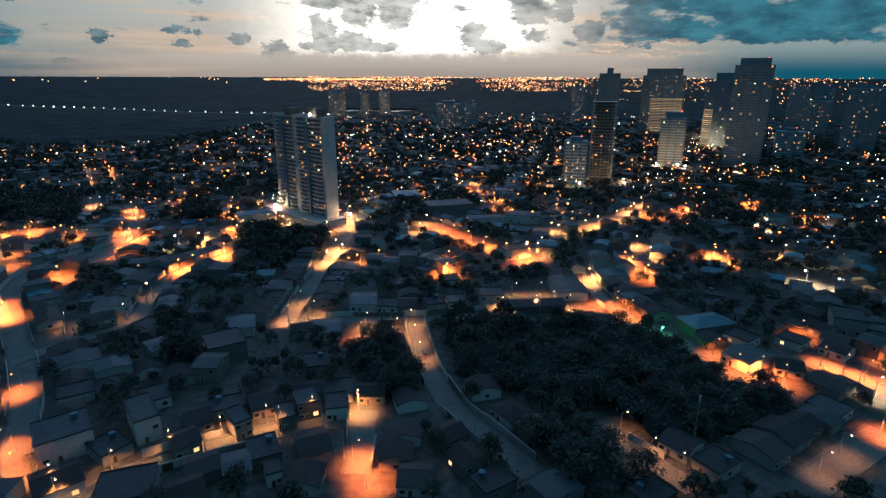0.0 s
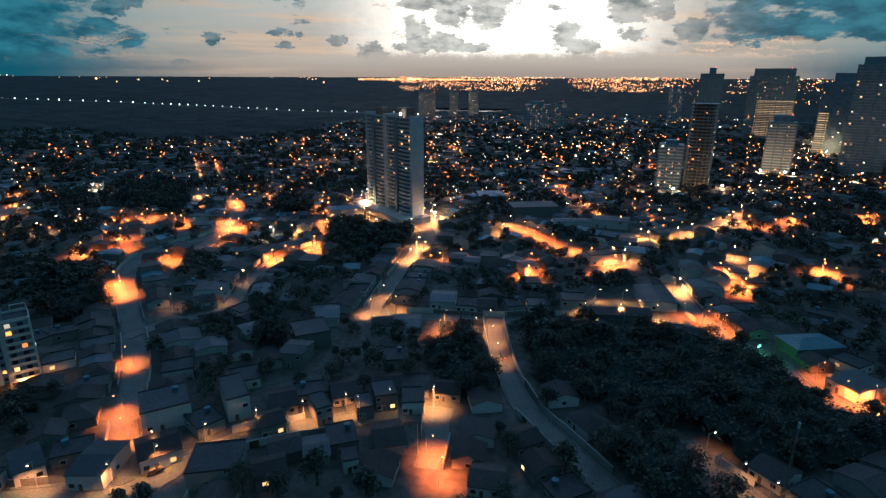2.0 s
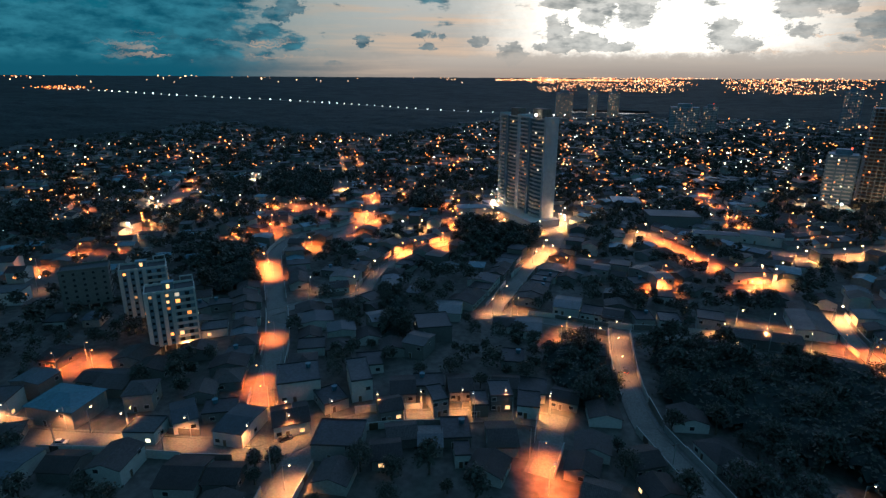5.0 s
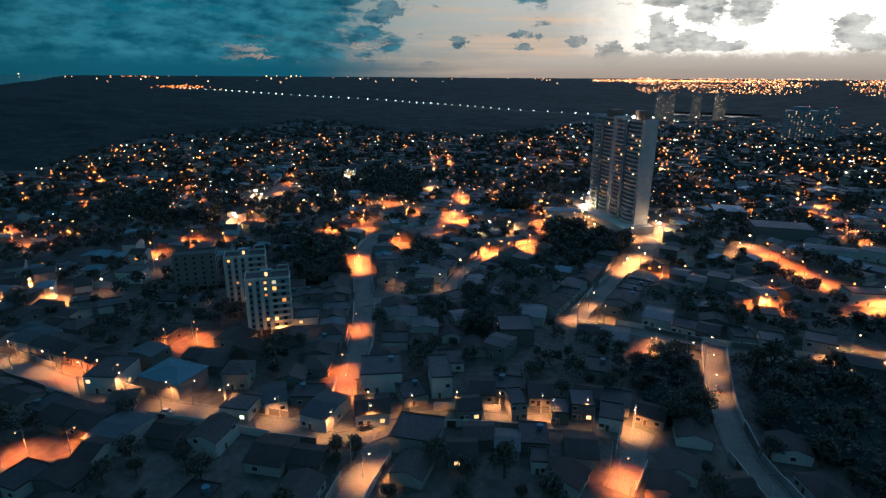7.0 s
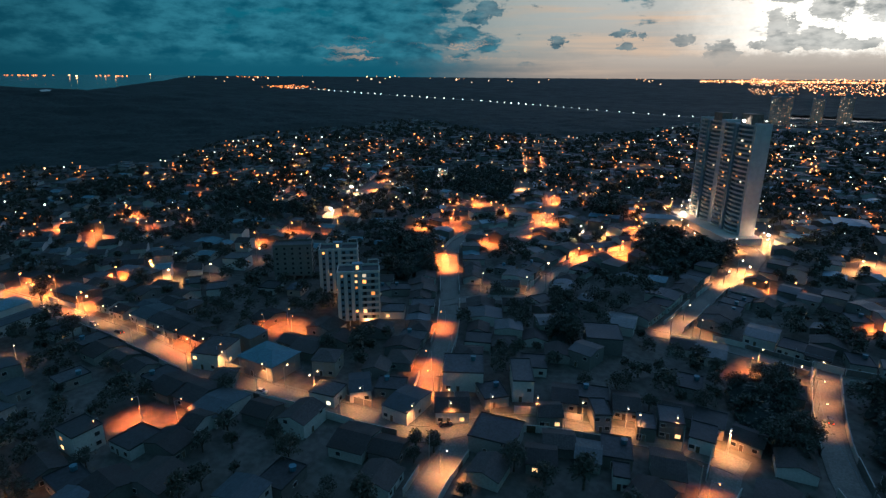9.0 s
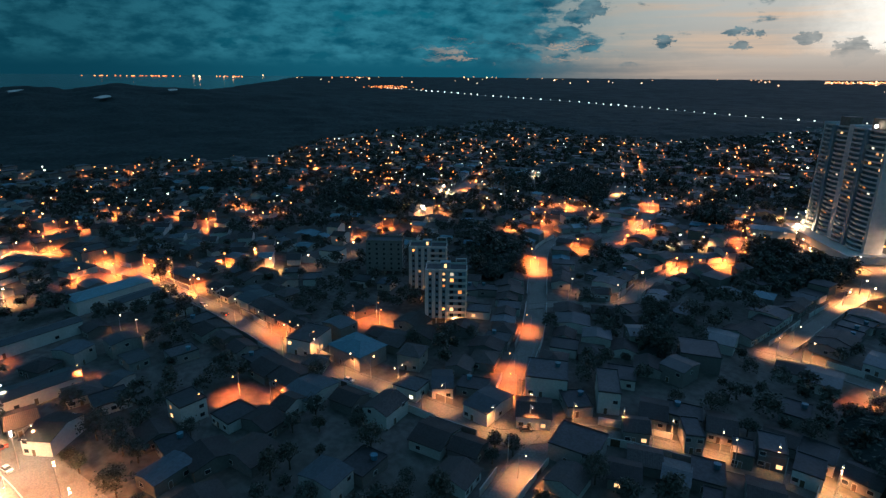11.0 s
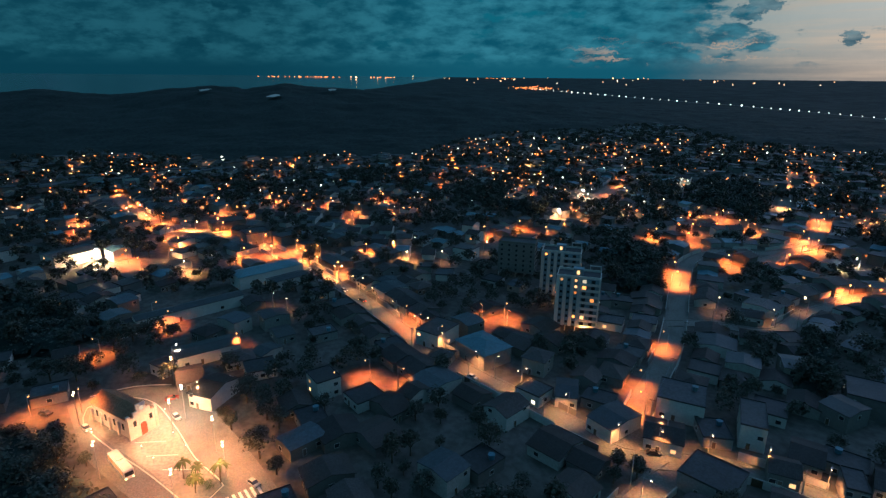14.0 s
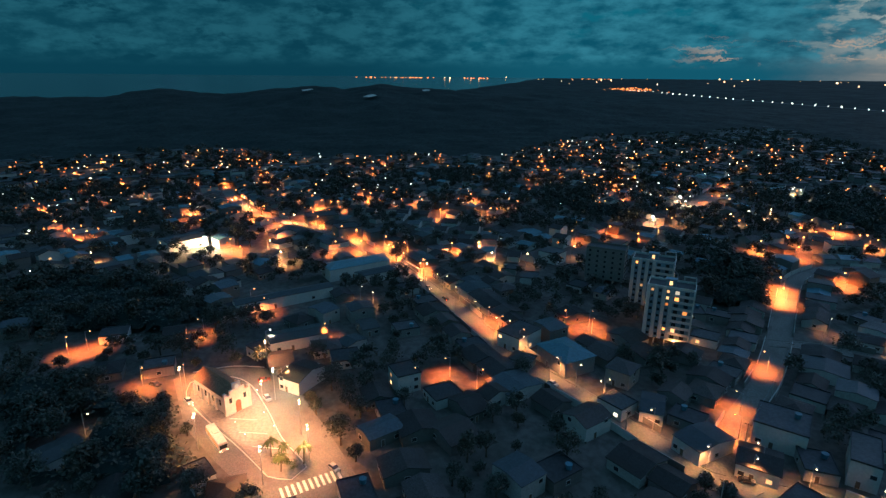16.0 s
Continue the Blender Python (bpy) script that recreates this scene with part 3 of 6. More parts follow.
def house(w, d, h, roof, wall="plaster", lit=0, m=None, label="", tank=False):
    """A small town house: walls, roof, a door and windows on its four sides. lit: how many windows glow."""
    words = {"gable": "clay-tiled gable roof", "hip": "clay-tiled hip roof", "flat": "flat concrete roof", "shed": "grey fibre-cement roof", "blue": "blue sheet hip roof"}
    ob = thing("house", label or "low plastered town house with a " + words[roof], "house", "town houses", m)
    bm = bmesh.new()
    if roof in ("gable", "shed"):
        gable_walls(bm, w, d, h, 1.6 if roof == "gable" else 0.8)
    else:
        box(bm, 0, 0, 0, w, d, h)
    part("wall", bm, wall, ob)
    bm = bmesh.new()
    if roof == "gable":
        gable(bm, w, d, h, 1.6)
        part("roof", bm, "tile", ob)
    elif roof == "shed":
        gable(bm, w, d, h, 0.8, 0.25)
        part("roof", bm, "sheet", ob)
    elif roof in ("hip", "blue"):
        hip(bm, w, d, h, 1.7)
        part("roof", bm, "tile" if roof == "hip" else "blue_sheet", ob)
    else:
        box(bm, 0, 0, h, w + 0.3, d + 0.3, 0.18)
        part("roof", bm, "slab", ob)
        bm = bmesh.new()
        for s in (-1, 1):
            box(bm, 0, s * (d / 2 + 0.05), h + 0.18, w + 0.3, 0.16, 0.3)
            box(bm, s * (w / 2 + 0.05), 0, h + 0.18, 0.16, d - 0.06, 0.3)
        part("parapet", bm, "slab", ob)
    if tank:
        bm = bmesh.new()
        tube(bm, (w * 0.25, d * 0.2, h + 0.18), (w * 0.25, d * 0.2, h + 1.6), 0.8, 0.95, 12)
        part("water_tank", bm, "blue_sheet", ob, "blue plastic water tank")
    opening(ob, "door", 1.0, 2.1, -w * 0.12, -d / 2 - 0.02, 0.02, "y", "wood")
    spots = []
    for z in ([1.0] if h < 5 else [1.0, 3.9]):
        spots += [(w * 0.28, -d / 2 - 0.02, z, "y"), (-w * 0.36, -d / 2 - 0.02, z, "y"), (w * 0.2, d / 2 + 0.02, z, "y"), (w / 2 + 0.02, 0, z, "x"), (-w / 2 - 0.02, d * 0.2, z, "x")]
    rnd.shuffle(spots)
    for i, (x, y, z, ax) in enumerate(spots[:5 if h > 5 else 3 + (lit > 0)]):
        opening(ob, "window", 1.4, 1.2, x, y, z, ax, rnd.choice(["win_warm", "win_white", "win_warm", "win_orange"]) if i < lit else "glass")
    return ob


def block_house(x, y, turn, w, d, h, roof, wall="whitewash", lit=0, label="", tank=False):
    TAKEN.append((x, y, math.hypot(w, d) / 2 * 0.9))
    return house(w, d, h, roof, wall, lit, at(x, y, 0, turn), label, tank)


block_house(-105.7, 134.5, 0.66, 13.4, 13.0, 7.0, "flat", "whitewash", 2, "white two-storey house with a broad flat roof and lit windows", True)
block_house(-87.9, 143.2, 0.66, 6.7, 15.0, 7.5, "flat", "whitewash", 0, "narrow pale two-storey house with a flat roof")
block_house(-162.6, 95.8, 0.18, 16.4, 13.0, 6.2, "blue", "plaster", 1, "corner shop house with a dark blue hip roof")
block_house(-182.5, 86.5, 0.49, 10.7, 14.0, 6.2, "flat", "whitewash", 3, "pale corner shop building with bright open shopfronts")
block_house(-107.7, 109.2, 0.18, 9.0, 14.0, 4.6, "shed", "whitewash", 0, "white walled house with a dark sheet roof at the junction")
block_house(-166.6, 80.7, 0.72, 7.8, 7.0, 3.4, "hip", "plaster", 0, "small kiosk with a dark hip roof beside the avenue")
block_house(-131.5, 97.1, 0.36, 9.0, 8.0, 4.0, "flat", "whitewash", 1, "white roadside building with a flat roof")
block_house(-127.0, 106.7, 0.88, 6.8, 12.0, 4.0, "shed", "whitewash", 0, "white hall with a curved grey roof")
block_house(-71.8, 133.8, 0.68, 7.0, 8.0, 4.0, "gable", "plaster", 1, "small ochre house behind a street wall")
block_house(-59.6, 142.5, 0.68, 4.8, 9.0, 5.8, "flat", "plaster", 0, "pale two-storey house behind a street wall")
block_house(-47.2, 146.9, 0.44, 5.0, 8.0, 4.2, "flat", "plaster", 0, "small pale house beside the street")
block_house(-42.2, 152.8, 0.43, 6.7, 9.0, 5.6, "flat", "plaster", 1, "ochre two-storey house with a flat roof")
block_house(-32.7, 152.5, 0.22, 6.8, 9.0, 4.2, "flat", "whitewash", 1, "white corner house lit by a street lamp")
block_house(-96.4, 117.3, 0.73, 10.1, 11.0, 4.2, "gable", "whitewash", 2, "white house with a lit porch behind a low wall")
block_house(-81.7, 190.7, 0.56, 13.3, 14.0, 6.5, "flat", "plaster", 2, "grey two-storey house with two lit windows")
block_house(-77.2, 114.0, 0.33, 13.0, 12.0, 5.0, "flat", "plaster", 0, "low house with a teal flat roof beside the south street")
block_house(-43.6, 121.9, 0.45, 4.1, 6.0, 4.0, "flat", "whitewash", 0, "small pale outbuilding with a flat roof")
block_house(-146.7, 109.1, 0.56, 8.4, 9.0, 6.0, "hip", "plaster", 0, "two-storey house with a tiled hip roof")
block_house(-125.6, 82.9, 1.89, 10.9, 9.0, 5.0, "gable", "whitewash", 0, "grey gabled house with a blank end wall")
block_house(-146.6, 61.3, 0.34, 6.1, 9.0, 4.0, "gable", "whitewash", 1, "lit white house with a gable roof")
block_house(-174.8, 3.5, 0.79, 8.6, 13.0, 5.0, "gable", "whitewash", 1, "white floodlit gabled hall beside the church square")
block_house(-206.3, 3.1, 1.75, 21.5, 10.0, 4.5, "shed", "whitewash", 0, "long low hall with a grey sheet roof")
block_house(-199.9, -11.0, 2.13, 5.9, 7.0, 4.0, "flat", "whitewash", 2, "bright lit shop at the end of the square")
block_house(-282.1, 37.2, 1.85, 33.7, 12.0, 6.5, "blue", "whitewash", 0, "long teal-roofed school building")
block_house(-270.4, 45.2, 1.89, 19.6, 8.0, 4.5, "shed", "whitewash", 0, "low pale hall with a grey sheet roof")
block_house(-249.3, -0.3, 1.85, 44.2, 7.0, 5.0, "shed", "whitewash", 0, "long low shed with a row of small windows")
block_house(-164.1, 36.4, 1.74, 8.1, 9.0, 6.5, "flat", "whitewash", 2, "pale two-storey house with a bright ground floor")
block_house(-138.4, 23.3, 1.91, 11.1, 8.0, 3.6, "shed", "plaster", 0, "shed with a teal sheet roof")
block_house(-356.7, -56.6, 2.12, 23.8, 16.0, 6.0, "shed", "whitewash", 2, "floodlit white hall with a sheet roof")
block_house(-151.0, -60.9, 2.26, 10.3, 9.0, 4.5, "shed", "whitewash", 1, "pale house with a sheet roof among dark trees")
block_house(-132.1, -24.3, 2.00, 5.6, 8.0, 4.0, "flat", "whitewash", 0, "small white building below the square")
block_house(43.4, 312.8, 0.39, 19.8, 10.0, 6.0, "flat", "whitewash", 4, "white house with a bright lit upper floor")
block_house(40.6, 232.9, 0.10, 26.7, 10.0, 4.0, "gable", "plaster", 3, "long ochre house with lit porches")
block_house(22.4, 241.0, 0.01, 10.3, 10.0, 6.0, "flat", "plaster", 0, "plain grey two-storey house with a flat roof")
block_house(109.1, 213.2, 0.28, 19.3, 12.0, 4.5, "blue", "plaster", 0, "hall with a teal sheet roof")
block_house(168.0, 214.1, -0.47, 11.5, 14.0, 7.0, "flat", "plaster", 1, "grey two-storey house with balconies")
block_house(4.4, 423.5, 0.27, 35.6, 22.0, 8.0, "flat", "plaster", 3, "broad pale two-storey public building")
block_house(31.2, 390.1, 0.13, 26.5, 10.0, 5.0, "shed", "whitewash", 2, "low white hall with a lit front")
block_house(58.7, 396.4, -0.19, 24.1, 14.0, 6.0, "shed", "whitewash", 1, "white hall with a pale sheet roof")
block_house(-31.3, 471.2, 0.22, 21.5, 24.0, 6.0, "blue", "plaster", 0, "warehouse with a teal sheet roof")
block_house(-137.6, 401.8, 0.45, 27.7, 14.0, 5.0, "blue", "whitewash", 3, "hall with a teal roof and a bright front beside the tower")
block_house(-90.7, 271.8, 0.21, 8.3, 9.0, 4.0, "blue", "plaster", 0, "house with a teal sheet roof")
block_house(-397.5, 29.0, 1.69, 21.9, 14.0, 6.0, "flat", "plaster", 3, "ochre avenue building with lit shopfronts")
block_house(-356.5, 41.8, 1.76, 15.2, 14.0, 7.0, "flat", "plaster", 3, "orange-lit two-storey avenue building")


# ---- apartment blocks and towers ----
def lit_choice(share):
    r = rnd.random()
    return rnd.choice(["win_warm", "win_white", "win_warm", "win_orange"]) if r < share else "glass"


def apartment_block(x, y, turn, w, d, floors, label, share=0.12, pale=True):
    """A slab block on stilts: dark bays between white piers, and a stack of white balconies beside them."""
    TAKEN.append((x, y, math.hypot(w, d) / 2))
    ob = thing("apartment_block", label, "apartment building", "apartment blocks", at(x, y, 0, turn))
    st, z0 = 2.6, 2.6
    trim = "whitewash" if pale else "plaster"
    h = z0 + floors * st
    bm = bmesh.new()
    box(bm, 0, 0, z0, w, d, floors * st)
    part("wall", bm, "tower_dark" if pale else "plaster", ob)
    for i in range(5):
        for j in (-1, 0, 1):
            bm = bmesh.new()
            box(bm, -w / 2 + 0.5 + i * (w - 1) / 4, j * (d / 2 - 0.5), 0, 0.5, 0.5, z0)
            part("stilt", bm, "concrete", ob)
    for s in (-1, 1):
        y0 = s * d / 2
        if pale:
            for f in (0.035, 0.20, 0.365, 0.53):
                bm = bmesh.new()
                box(bm, -w / 2 + w * f, y0 + s * 0.2, z0, w * 0.075, 0.9, floors * st + 0.9)
                part("pier", bm, trim, ob, "white full-height pier")
            bm = bmesh.new()
            box(bm, w / 2 - 0.25, y0 + s * 0.35, z0, 0.5, 1.4, floors * st + 0.9)
            part("pier", bm, trim, ob, "white full-height pier")
        for k in range(floors):
            z = z0 + k * st
            for c, f in enumerate((0.117, 0.282, 0.447) if pale else (0.1, 0.3, 0.5, 0.7, 0.9)):
                bm = bmesh.new()
                box(bm, -w / 2 + w * f, y0 + s * 0.03, z + 1.0, 1.0, 0.12, 1.05)
                part("window", bm, lit_choice(share * (0.4 if c < 2 else 1.6)) if s < 0 and pale else "glass", ob)
            if pale:
                bm = bmesh.new()
                box(bm, w * 0.265, y0 + s * 0.55, z + 0.02, w * 0.43, 1.1, 0.12)
                box(bm, w * 0.265, y0 + s * 1.04, z + 0.14, w * 0.43, 0.12, 0.95)
                part("balcony", bm, trim, ob, "white balcony parapet")
                for f in (0.14, 0.34):
                    bm = bmesh.new()
                    box(bm, w * f, y0 + s * 0.03, z + 0.55, 1.5, 0.12, 1.6)
                    part("balcony_door", bm, lit_choice(share) if s < 0 else "glass", ob)
    for s in (-1, 1):
        if pale:
            bm = bmesh.new()
            box(bm, s * (w / 2 + 0.09), 0, z0, 0.14, d * 0.98, floors * st)
            part("end_wall", bm, trim, ob, "white end wall")
        for k in range(floors):
            for c in (-0.28, 0.0, 0.28):
                bm = bmesh.new()
                box(bm, s * (w / 2 + 0.16), d * c, z0 + 0.95 + k * st, 0.12, 1.3, 1.1)
                part("side_window", bm, lit_choice(share * 0.3), ob)
    bm = bmesh.new()
    for s in (-1, 1):
        box(bm, 0, s * (d / 2 - 0.1), h, w, 0.2, 1.0)
        box(bm, s * (w / 2 - 0.1), 0, h, 0.2, d - 0.4, 1.0)
    part("parapet", bm, trim, ob)
    bm = bmesh.new()
    box(bm, 0, 0, h, w - 0.5, d - 0.5, 0.12)
    part("roof", bm, "slab", ob)
    if pale:
        bm = bmesh.new()
        for f in (0.24, 0.49):
            box(bm, w * f - 0.15, d / 2 - 0.4, h + 1.0, 0.3, 0.4, 1.6)
        box(bm, w * 0.365 - 0.15, d / 2 - 0.4, h + 2.6, w * 0.25 + 0.3, 0.4, 0.35)
        part("roof_frame", bm, trim, ob, "white open frame on the roof edge")
        bm = bmesh.new()
        box(bm, -w * 0.02, -d * 0.12, h + 0.12, w * 0.22, d * 0.3, 2.9)
        box(bm, -w * 0.02, -d * 0.12, h + 3.02, w * 0.25, d * 0.34, 0.18)
        part("stair_head", bm, "tower_dark", ob)
        bm = bmesh.new()
        box(bm, -w * 0.02, -d * 0.27 - 0.06, h + 0.9, 1.1, 0.1, 1.6)
        part("stair_window", bm, "win_warm", ob)
        for f in (0.1, 0.38):
            bm = bmesh.new()
            box(bm, w * f, -d / 2 + 0.6, z0 - 0.35, 0.9, 0.5, 0.16)
            part("porch_light", bm, "warm", ob, "warm ceiling light under the block")
        data = bpy.data.lights.new("porch_lamp", "POINT")
        data.color, data.energy, data.shadow_soft_size = LIGHT["warm"], 2600.0, 0.3
        lamp = new("light", data)
        lamp.parent, lamp.location = ob, (w * 0.2, -d / 2 - 1.6, 2.4)
    return ob


apartment_block(-170, 144.5, 0.83, 17.2, 9.5, 8, "pale eight-storey apartment block with lit windows on stilts", 0.2)
apartment_block(-200.5, 159, 0.83, 17.6, 9.5, 8, "pale apartment block with dark window recesses beside its twin", 0.14)
apartment_block(-236.5, 158.5, 0.83, 19.0, 10, 6, "unlit grey apartment block with small square windows", 0.0, False)


def high_tower():
    """Two bowed wings of balconies between tall piers, with a stair core between them."""
    x, y, turn = -100.5, 409.0, math.atan2(382 - 430, -80 + 127)
    w, d, floors, st, z0 = 66.0, 9.5, 24, 2.8, 6.0
    h = z0 + floors * st
    TAKEN.append((x, y, 40))
    ob = thing("residential_tower", "tall pale residential tower with banded balconies and scattered lit windows", "tower", m=at(x, y, 0, turn))
    bm = bmesh.new()
    box(bm, 0, 1.0, 0, w - 2, d - 2, h)
    part("body", bm, "tower_dark", ob)
    for px, pw in ((-w / 2 + 0.8, 1.6), (-3.0, 5.0), (w / 2 - 1.2, 2.4)):
        bm = bmesh.new()
        box(bm, px, 0.3, 0, pw, d + 0.6, h + 1.5)
        part("pier", bm, "tower_wall", ob, "tall windowless pale pier")
    for px, pw in ((-19, 3.2), (13.5, 3.0)):
        bm = bmesh.new()
        box(bm, px, -d / 2 + 0.2, 4, pw, 3.2, h - 4)
        part("service_shaft", bm, "tower_dark", ob)
    wings = ((-w / 2 + 2.0, -20.6), (-17.4, -5.5), (-0.5, 12.0), (15.0, w / 2 - 2.6))
    for k in range(floors + 1):
        z = z0 + k * st - 0.5
        bow = 1.0 + 1.6 * max(0.0, 1 - k / 6)
        for a, b in wings:
            bm = bmesh.new()
            n = 6
            pts = []
            for i in range(n + 1):
                t = i / n
                pts.append((a + (b - a) * t, -d / 2 + 1.0 - bow * math.sin(math.pi * t) - 0.9))
            vs = [[bm.verts.new((px, py, zz)) for px, py in pts] for zz in (z, z + 1.15)]
            back = [[bm.verts.new((px, -d / 2 + 1.9, zz)) for px in (a, b)] for zz in (z, z + 0.2)]
            for i in range(n):
                bm.faces.new((vs[0][i], vs[0][i + 1], vs[1][i + 1], vs[1][i]))
            bm.faces.new((vs[0][0], *reversed(vs[0][1:]), ) + (back[0][0],) if False else (back[0][0], back[0][1], *reversed(vs[0])))
            bm.faces.new((back[1][0], back[1][1], vs[1][n], *reversed(vs[1][:n])))
            part("balcony", bm, "whitewash", ob)
        if k < floors:
            for a, b in wings:
                for c in range(3):
                    if rnd.random() < 0.09:
                        bm = bmesh.new()
                        box(bm, a + (b - a) * (c + 0.5) / 3, -d / 2 + 1.85, z + 1.2, 1.9, 0.2, 1.2)
                        part("lit_window", bm, rnd.choice(["win_warm", "win_warm", "win_white", "win_orange"]), ob)
    for a, b, q in ((-20, -10, 5.5), (12, 24, 6.5)):
        bm = bmesh.new()
        box(bm, (a + b) / 2, 1, h, b - a, 7, q)
        part("roof_house", bm, "tower_brown", ob, "dark water tank house on the roof")
    bm = bmesh.new()
    bmesh.ops.create_icosphere(bm, subdivisions=2, radius=0.9, matrix=Matrix.Translation((20, -d / 2 - 0.4, h + 2.4)))
    part("roof_floodlight", bm, "cool", ob, "white floodlight")
    bm = bmesh.new()
    box(bm, 0, -4, 0, w + 10, d + 14, 4.2)
    box(bm, 0, -4, 4.2, w + 10.6, d + 14.6, 0.6)
    part("podium", bm, "whitewash", ob, "low white podium round the tower's foot")


high_tower()


def tower(x, y, w, d, h, turn, wall, label, share=0.1, cap=(0.5, 0.06), bands=None, lit_part=(0.0, 1.0), cols=0, office=None):
    """A city tower: body, floor bands, windows, a roof house and a red lamp."""
    TAKEN.append((x, y, max(w, d) * 0.7))
    ob = thing("city_tower", label, "tower", "city towers", at(x, y, 0, turn))
    st = 3.0
    floors = int(h * (1 - cap[1]) / st)
    hb = floors * st
    bm = bmesh.new()
    box(bm, 0, 0, 0, w, d, hb)
    part("wall", bm, wall, ob)
    bm = bmesh.new()
    box(bm, 0, 0, hb, w * cap[0], d * cap[0], max(2.0, h - hb))
    part("roof_house", bm, wall, ob)
    bm = bmesh.new()
    box(bm, w * cap[0] * 0.4, 0, hb + max(2.0, h - hb), 0.8, 0.8, 1.2)
    part("warning_lamp", bm, "red_lamp", ob)
    if bands:
        for k in range(floors):
            bm = bmesh.new()
            box(bm, 0, 0, k * st + 0.1, w + 0.9, d + 0.9, 1.1)
            part("floor_band", bm, bands, ob)
    else:
        for k in range(1, floors + 1):
            bm = bmesh.new()
            box(bm, 0, 0, k * st - 0.35, w + 0.7, d + 0.7, 0.9)
            part("floor_edge", bm, "tower_edge" if wall == "tower_dark" else wall, ob)
    for i in range(max(3, int(w / 9)) + 1):
        n = max(3, int(w / 9))
        bm = bmesh.new()
        box(bm, -w / 2 + w * i / n, -d / 2 - 0.35, 0, 1.1, 0.8, hb + 0.6)
        part("pilaster", bm, wall, ob)
    if office:
        f0, f1, a, c = office
        for k in range(int(floors * f0), int(floors * f1)):
            bm = bmesh.new()
            box(bm, w * (a + c) / 2, -d / 2 - 0.2, k * st + 1.5, w * (c - a), 0.5, 1.1)
            part("lit_floor", bm, "office", ob, "strip of lit office windows")
    cols = cols or max(3, int(w / 4.5))
    for k in range(floors):
        for c in range(cols):
            f = k / floors
            if rnd.random() < 0.8 * share * (1.0 if lit_part[0] <= f <= lit_part[1] else 0.15):
                bm = bmesh.new()
                box(bm, -w / 2 + w * (c + 0.5) / cols, -d / 2 - 0.1, k * st + 1.3, min(1.5, w / cols * 0.5), 0.3, 1.0)
                part("lit_window", bm, rnd.choice(["win_warm", "win_warm", "win_white", "win_orange"]), ob)
            if rnd.random() < share * 0.2 and c < 4:
                bm = bmesh.new()
                box(bm, (w / 2 + 0.1) * (-1 if x > 0 else 1), -d / 2 + d * (c + 0.5) / 4, k * st + 1.3, 0.3, min(1.6, d / 4 * 0.5), 1.0)
                part("lit_window", bm, rnd.choice(["win_warm", "win_white", "win_orange"]), ob)
    return ob


def frame_tower(x, y, w, d, h, turn):
    """A bare concrete frame with open storeys."""
    TAKEN.append((x, y, 18))
    ob = thing("unfinished_tower", "unfinished tower of bare concrete floors and columns", "tower", m=at(x, y, 0, turn))
    st = 3.0
    floors = int(h / st)
    bm = bmesh.new()
    box(bm, 0, d * 0.15, 0, w * 0.8, d * 0.6, h)
    part("core", bm, "tower_brown", ob)
    for k in range(floors + 1):
        bm = bmesh.new()
        box(bm, 0, 0, k * st, w, d, 0.5)
        part("floor_slab", bm, "concrete", ob)
    for i in range(7):
        bm = bmesh.new()
        box(bm, -w / 2 + 0.4 + i * (w - 0.8) / 6, -d / 2 + 0.4, 0, 0.7, 0.7, h)
        part("column", bm, "concrete", ob)
    for k in range(6, 26):
        if rnd.random() < 0.35:
            bm = bmesh.new()
            box(bm, rnd.uniform(-w / 2 + 2, w / 2 - 2), -d / 2 + 1.5, (k % floors) * st + 1, 1.2, 0.6, 0.8)
            part("work_lamp", bm, "far_sodium", ob, "orange work lamp")


frame_tower(157, 560, 23, 20, 78, -0.25)
tower(130, 552, 21, 20, 46, -0.22, "tower_dark", "pale mid-rise block with floodlit roof tanks", 0.3, (0.55, 0.05), "tower_wall")
tower(306, 1075, 36, 28, 118, -0.28, "tower_dark", "slim dark office tower with a small roof box", 0.02, (0.3, 0.07))
tower(427, 1130, 76, 30, 118, -0.36, "tower_dark", "broad dark apartment tower with lit pale floor bands", 0.10, (0.85, 0.10), None, office=(0.02, 0.62, -0.28, 0.48))
tower(264, 655, 26, 24, 64, -0.38, "tower_dark", "pale apartment tower with recessed dark balconies", 0.10, (0.7, 0.08), "tower_wall")
tower(411, 850, 48, 34, 108, -0.44, "tower_dark", "dark banded tower with a bright lit flank", 0.08, (0.55, 0.10), "tower_dark", office=(0.0, 0.62, -0.5, -0.25))
tower(352, 664, 38, 36, 122, -0.5, "tower_dark", "highest dark tower with a crown of lit windows", 0.08, (0.8, 0.06))
tower(446, 730, 33, 24, 40, -0.5, "tower_dark", "pale mid-rise block with lit floors", 0.2, (0.4, 0.06), "tower_wall")
for x, y, w, h in ((-281, 1540, 44, 70), (-214, 1585, 24, 67), (-160, 1590, 28, 70), (11, 1135, 48, 57), (55, 1160, 24, 56),
                   (326, 1400, 32, 84), (726, 1185, 34, 86), (825, 1258, 36, 86), (598, 820, 42, 93), (650, 1000, 36, 70), (760, 1420, 40, 80)):
    tower(x, y, w, w * 0.7, h, -math.atan2(x, y), "tower_dark",
          "distant apartment tower with scattered lit windows", 0.3 if x < 0 else 0.3 if x < 400 else 0.12, (0.5, 0.06), "concrete" if x < 0 else "tower_wall" if x < 400 else None)


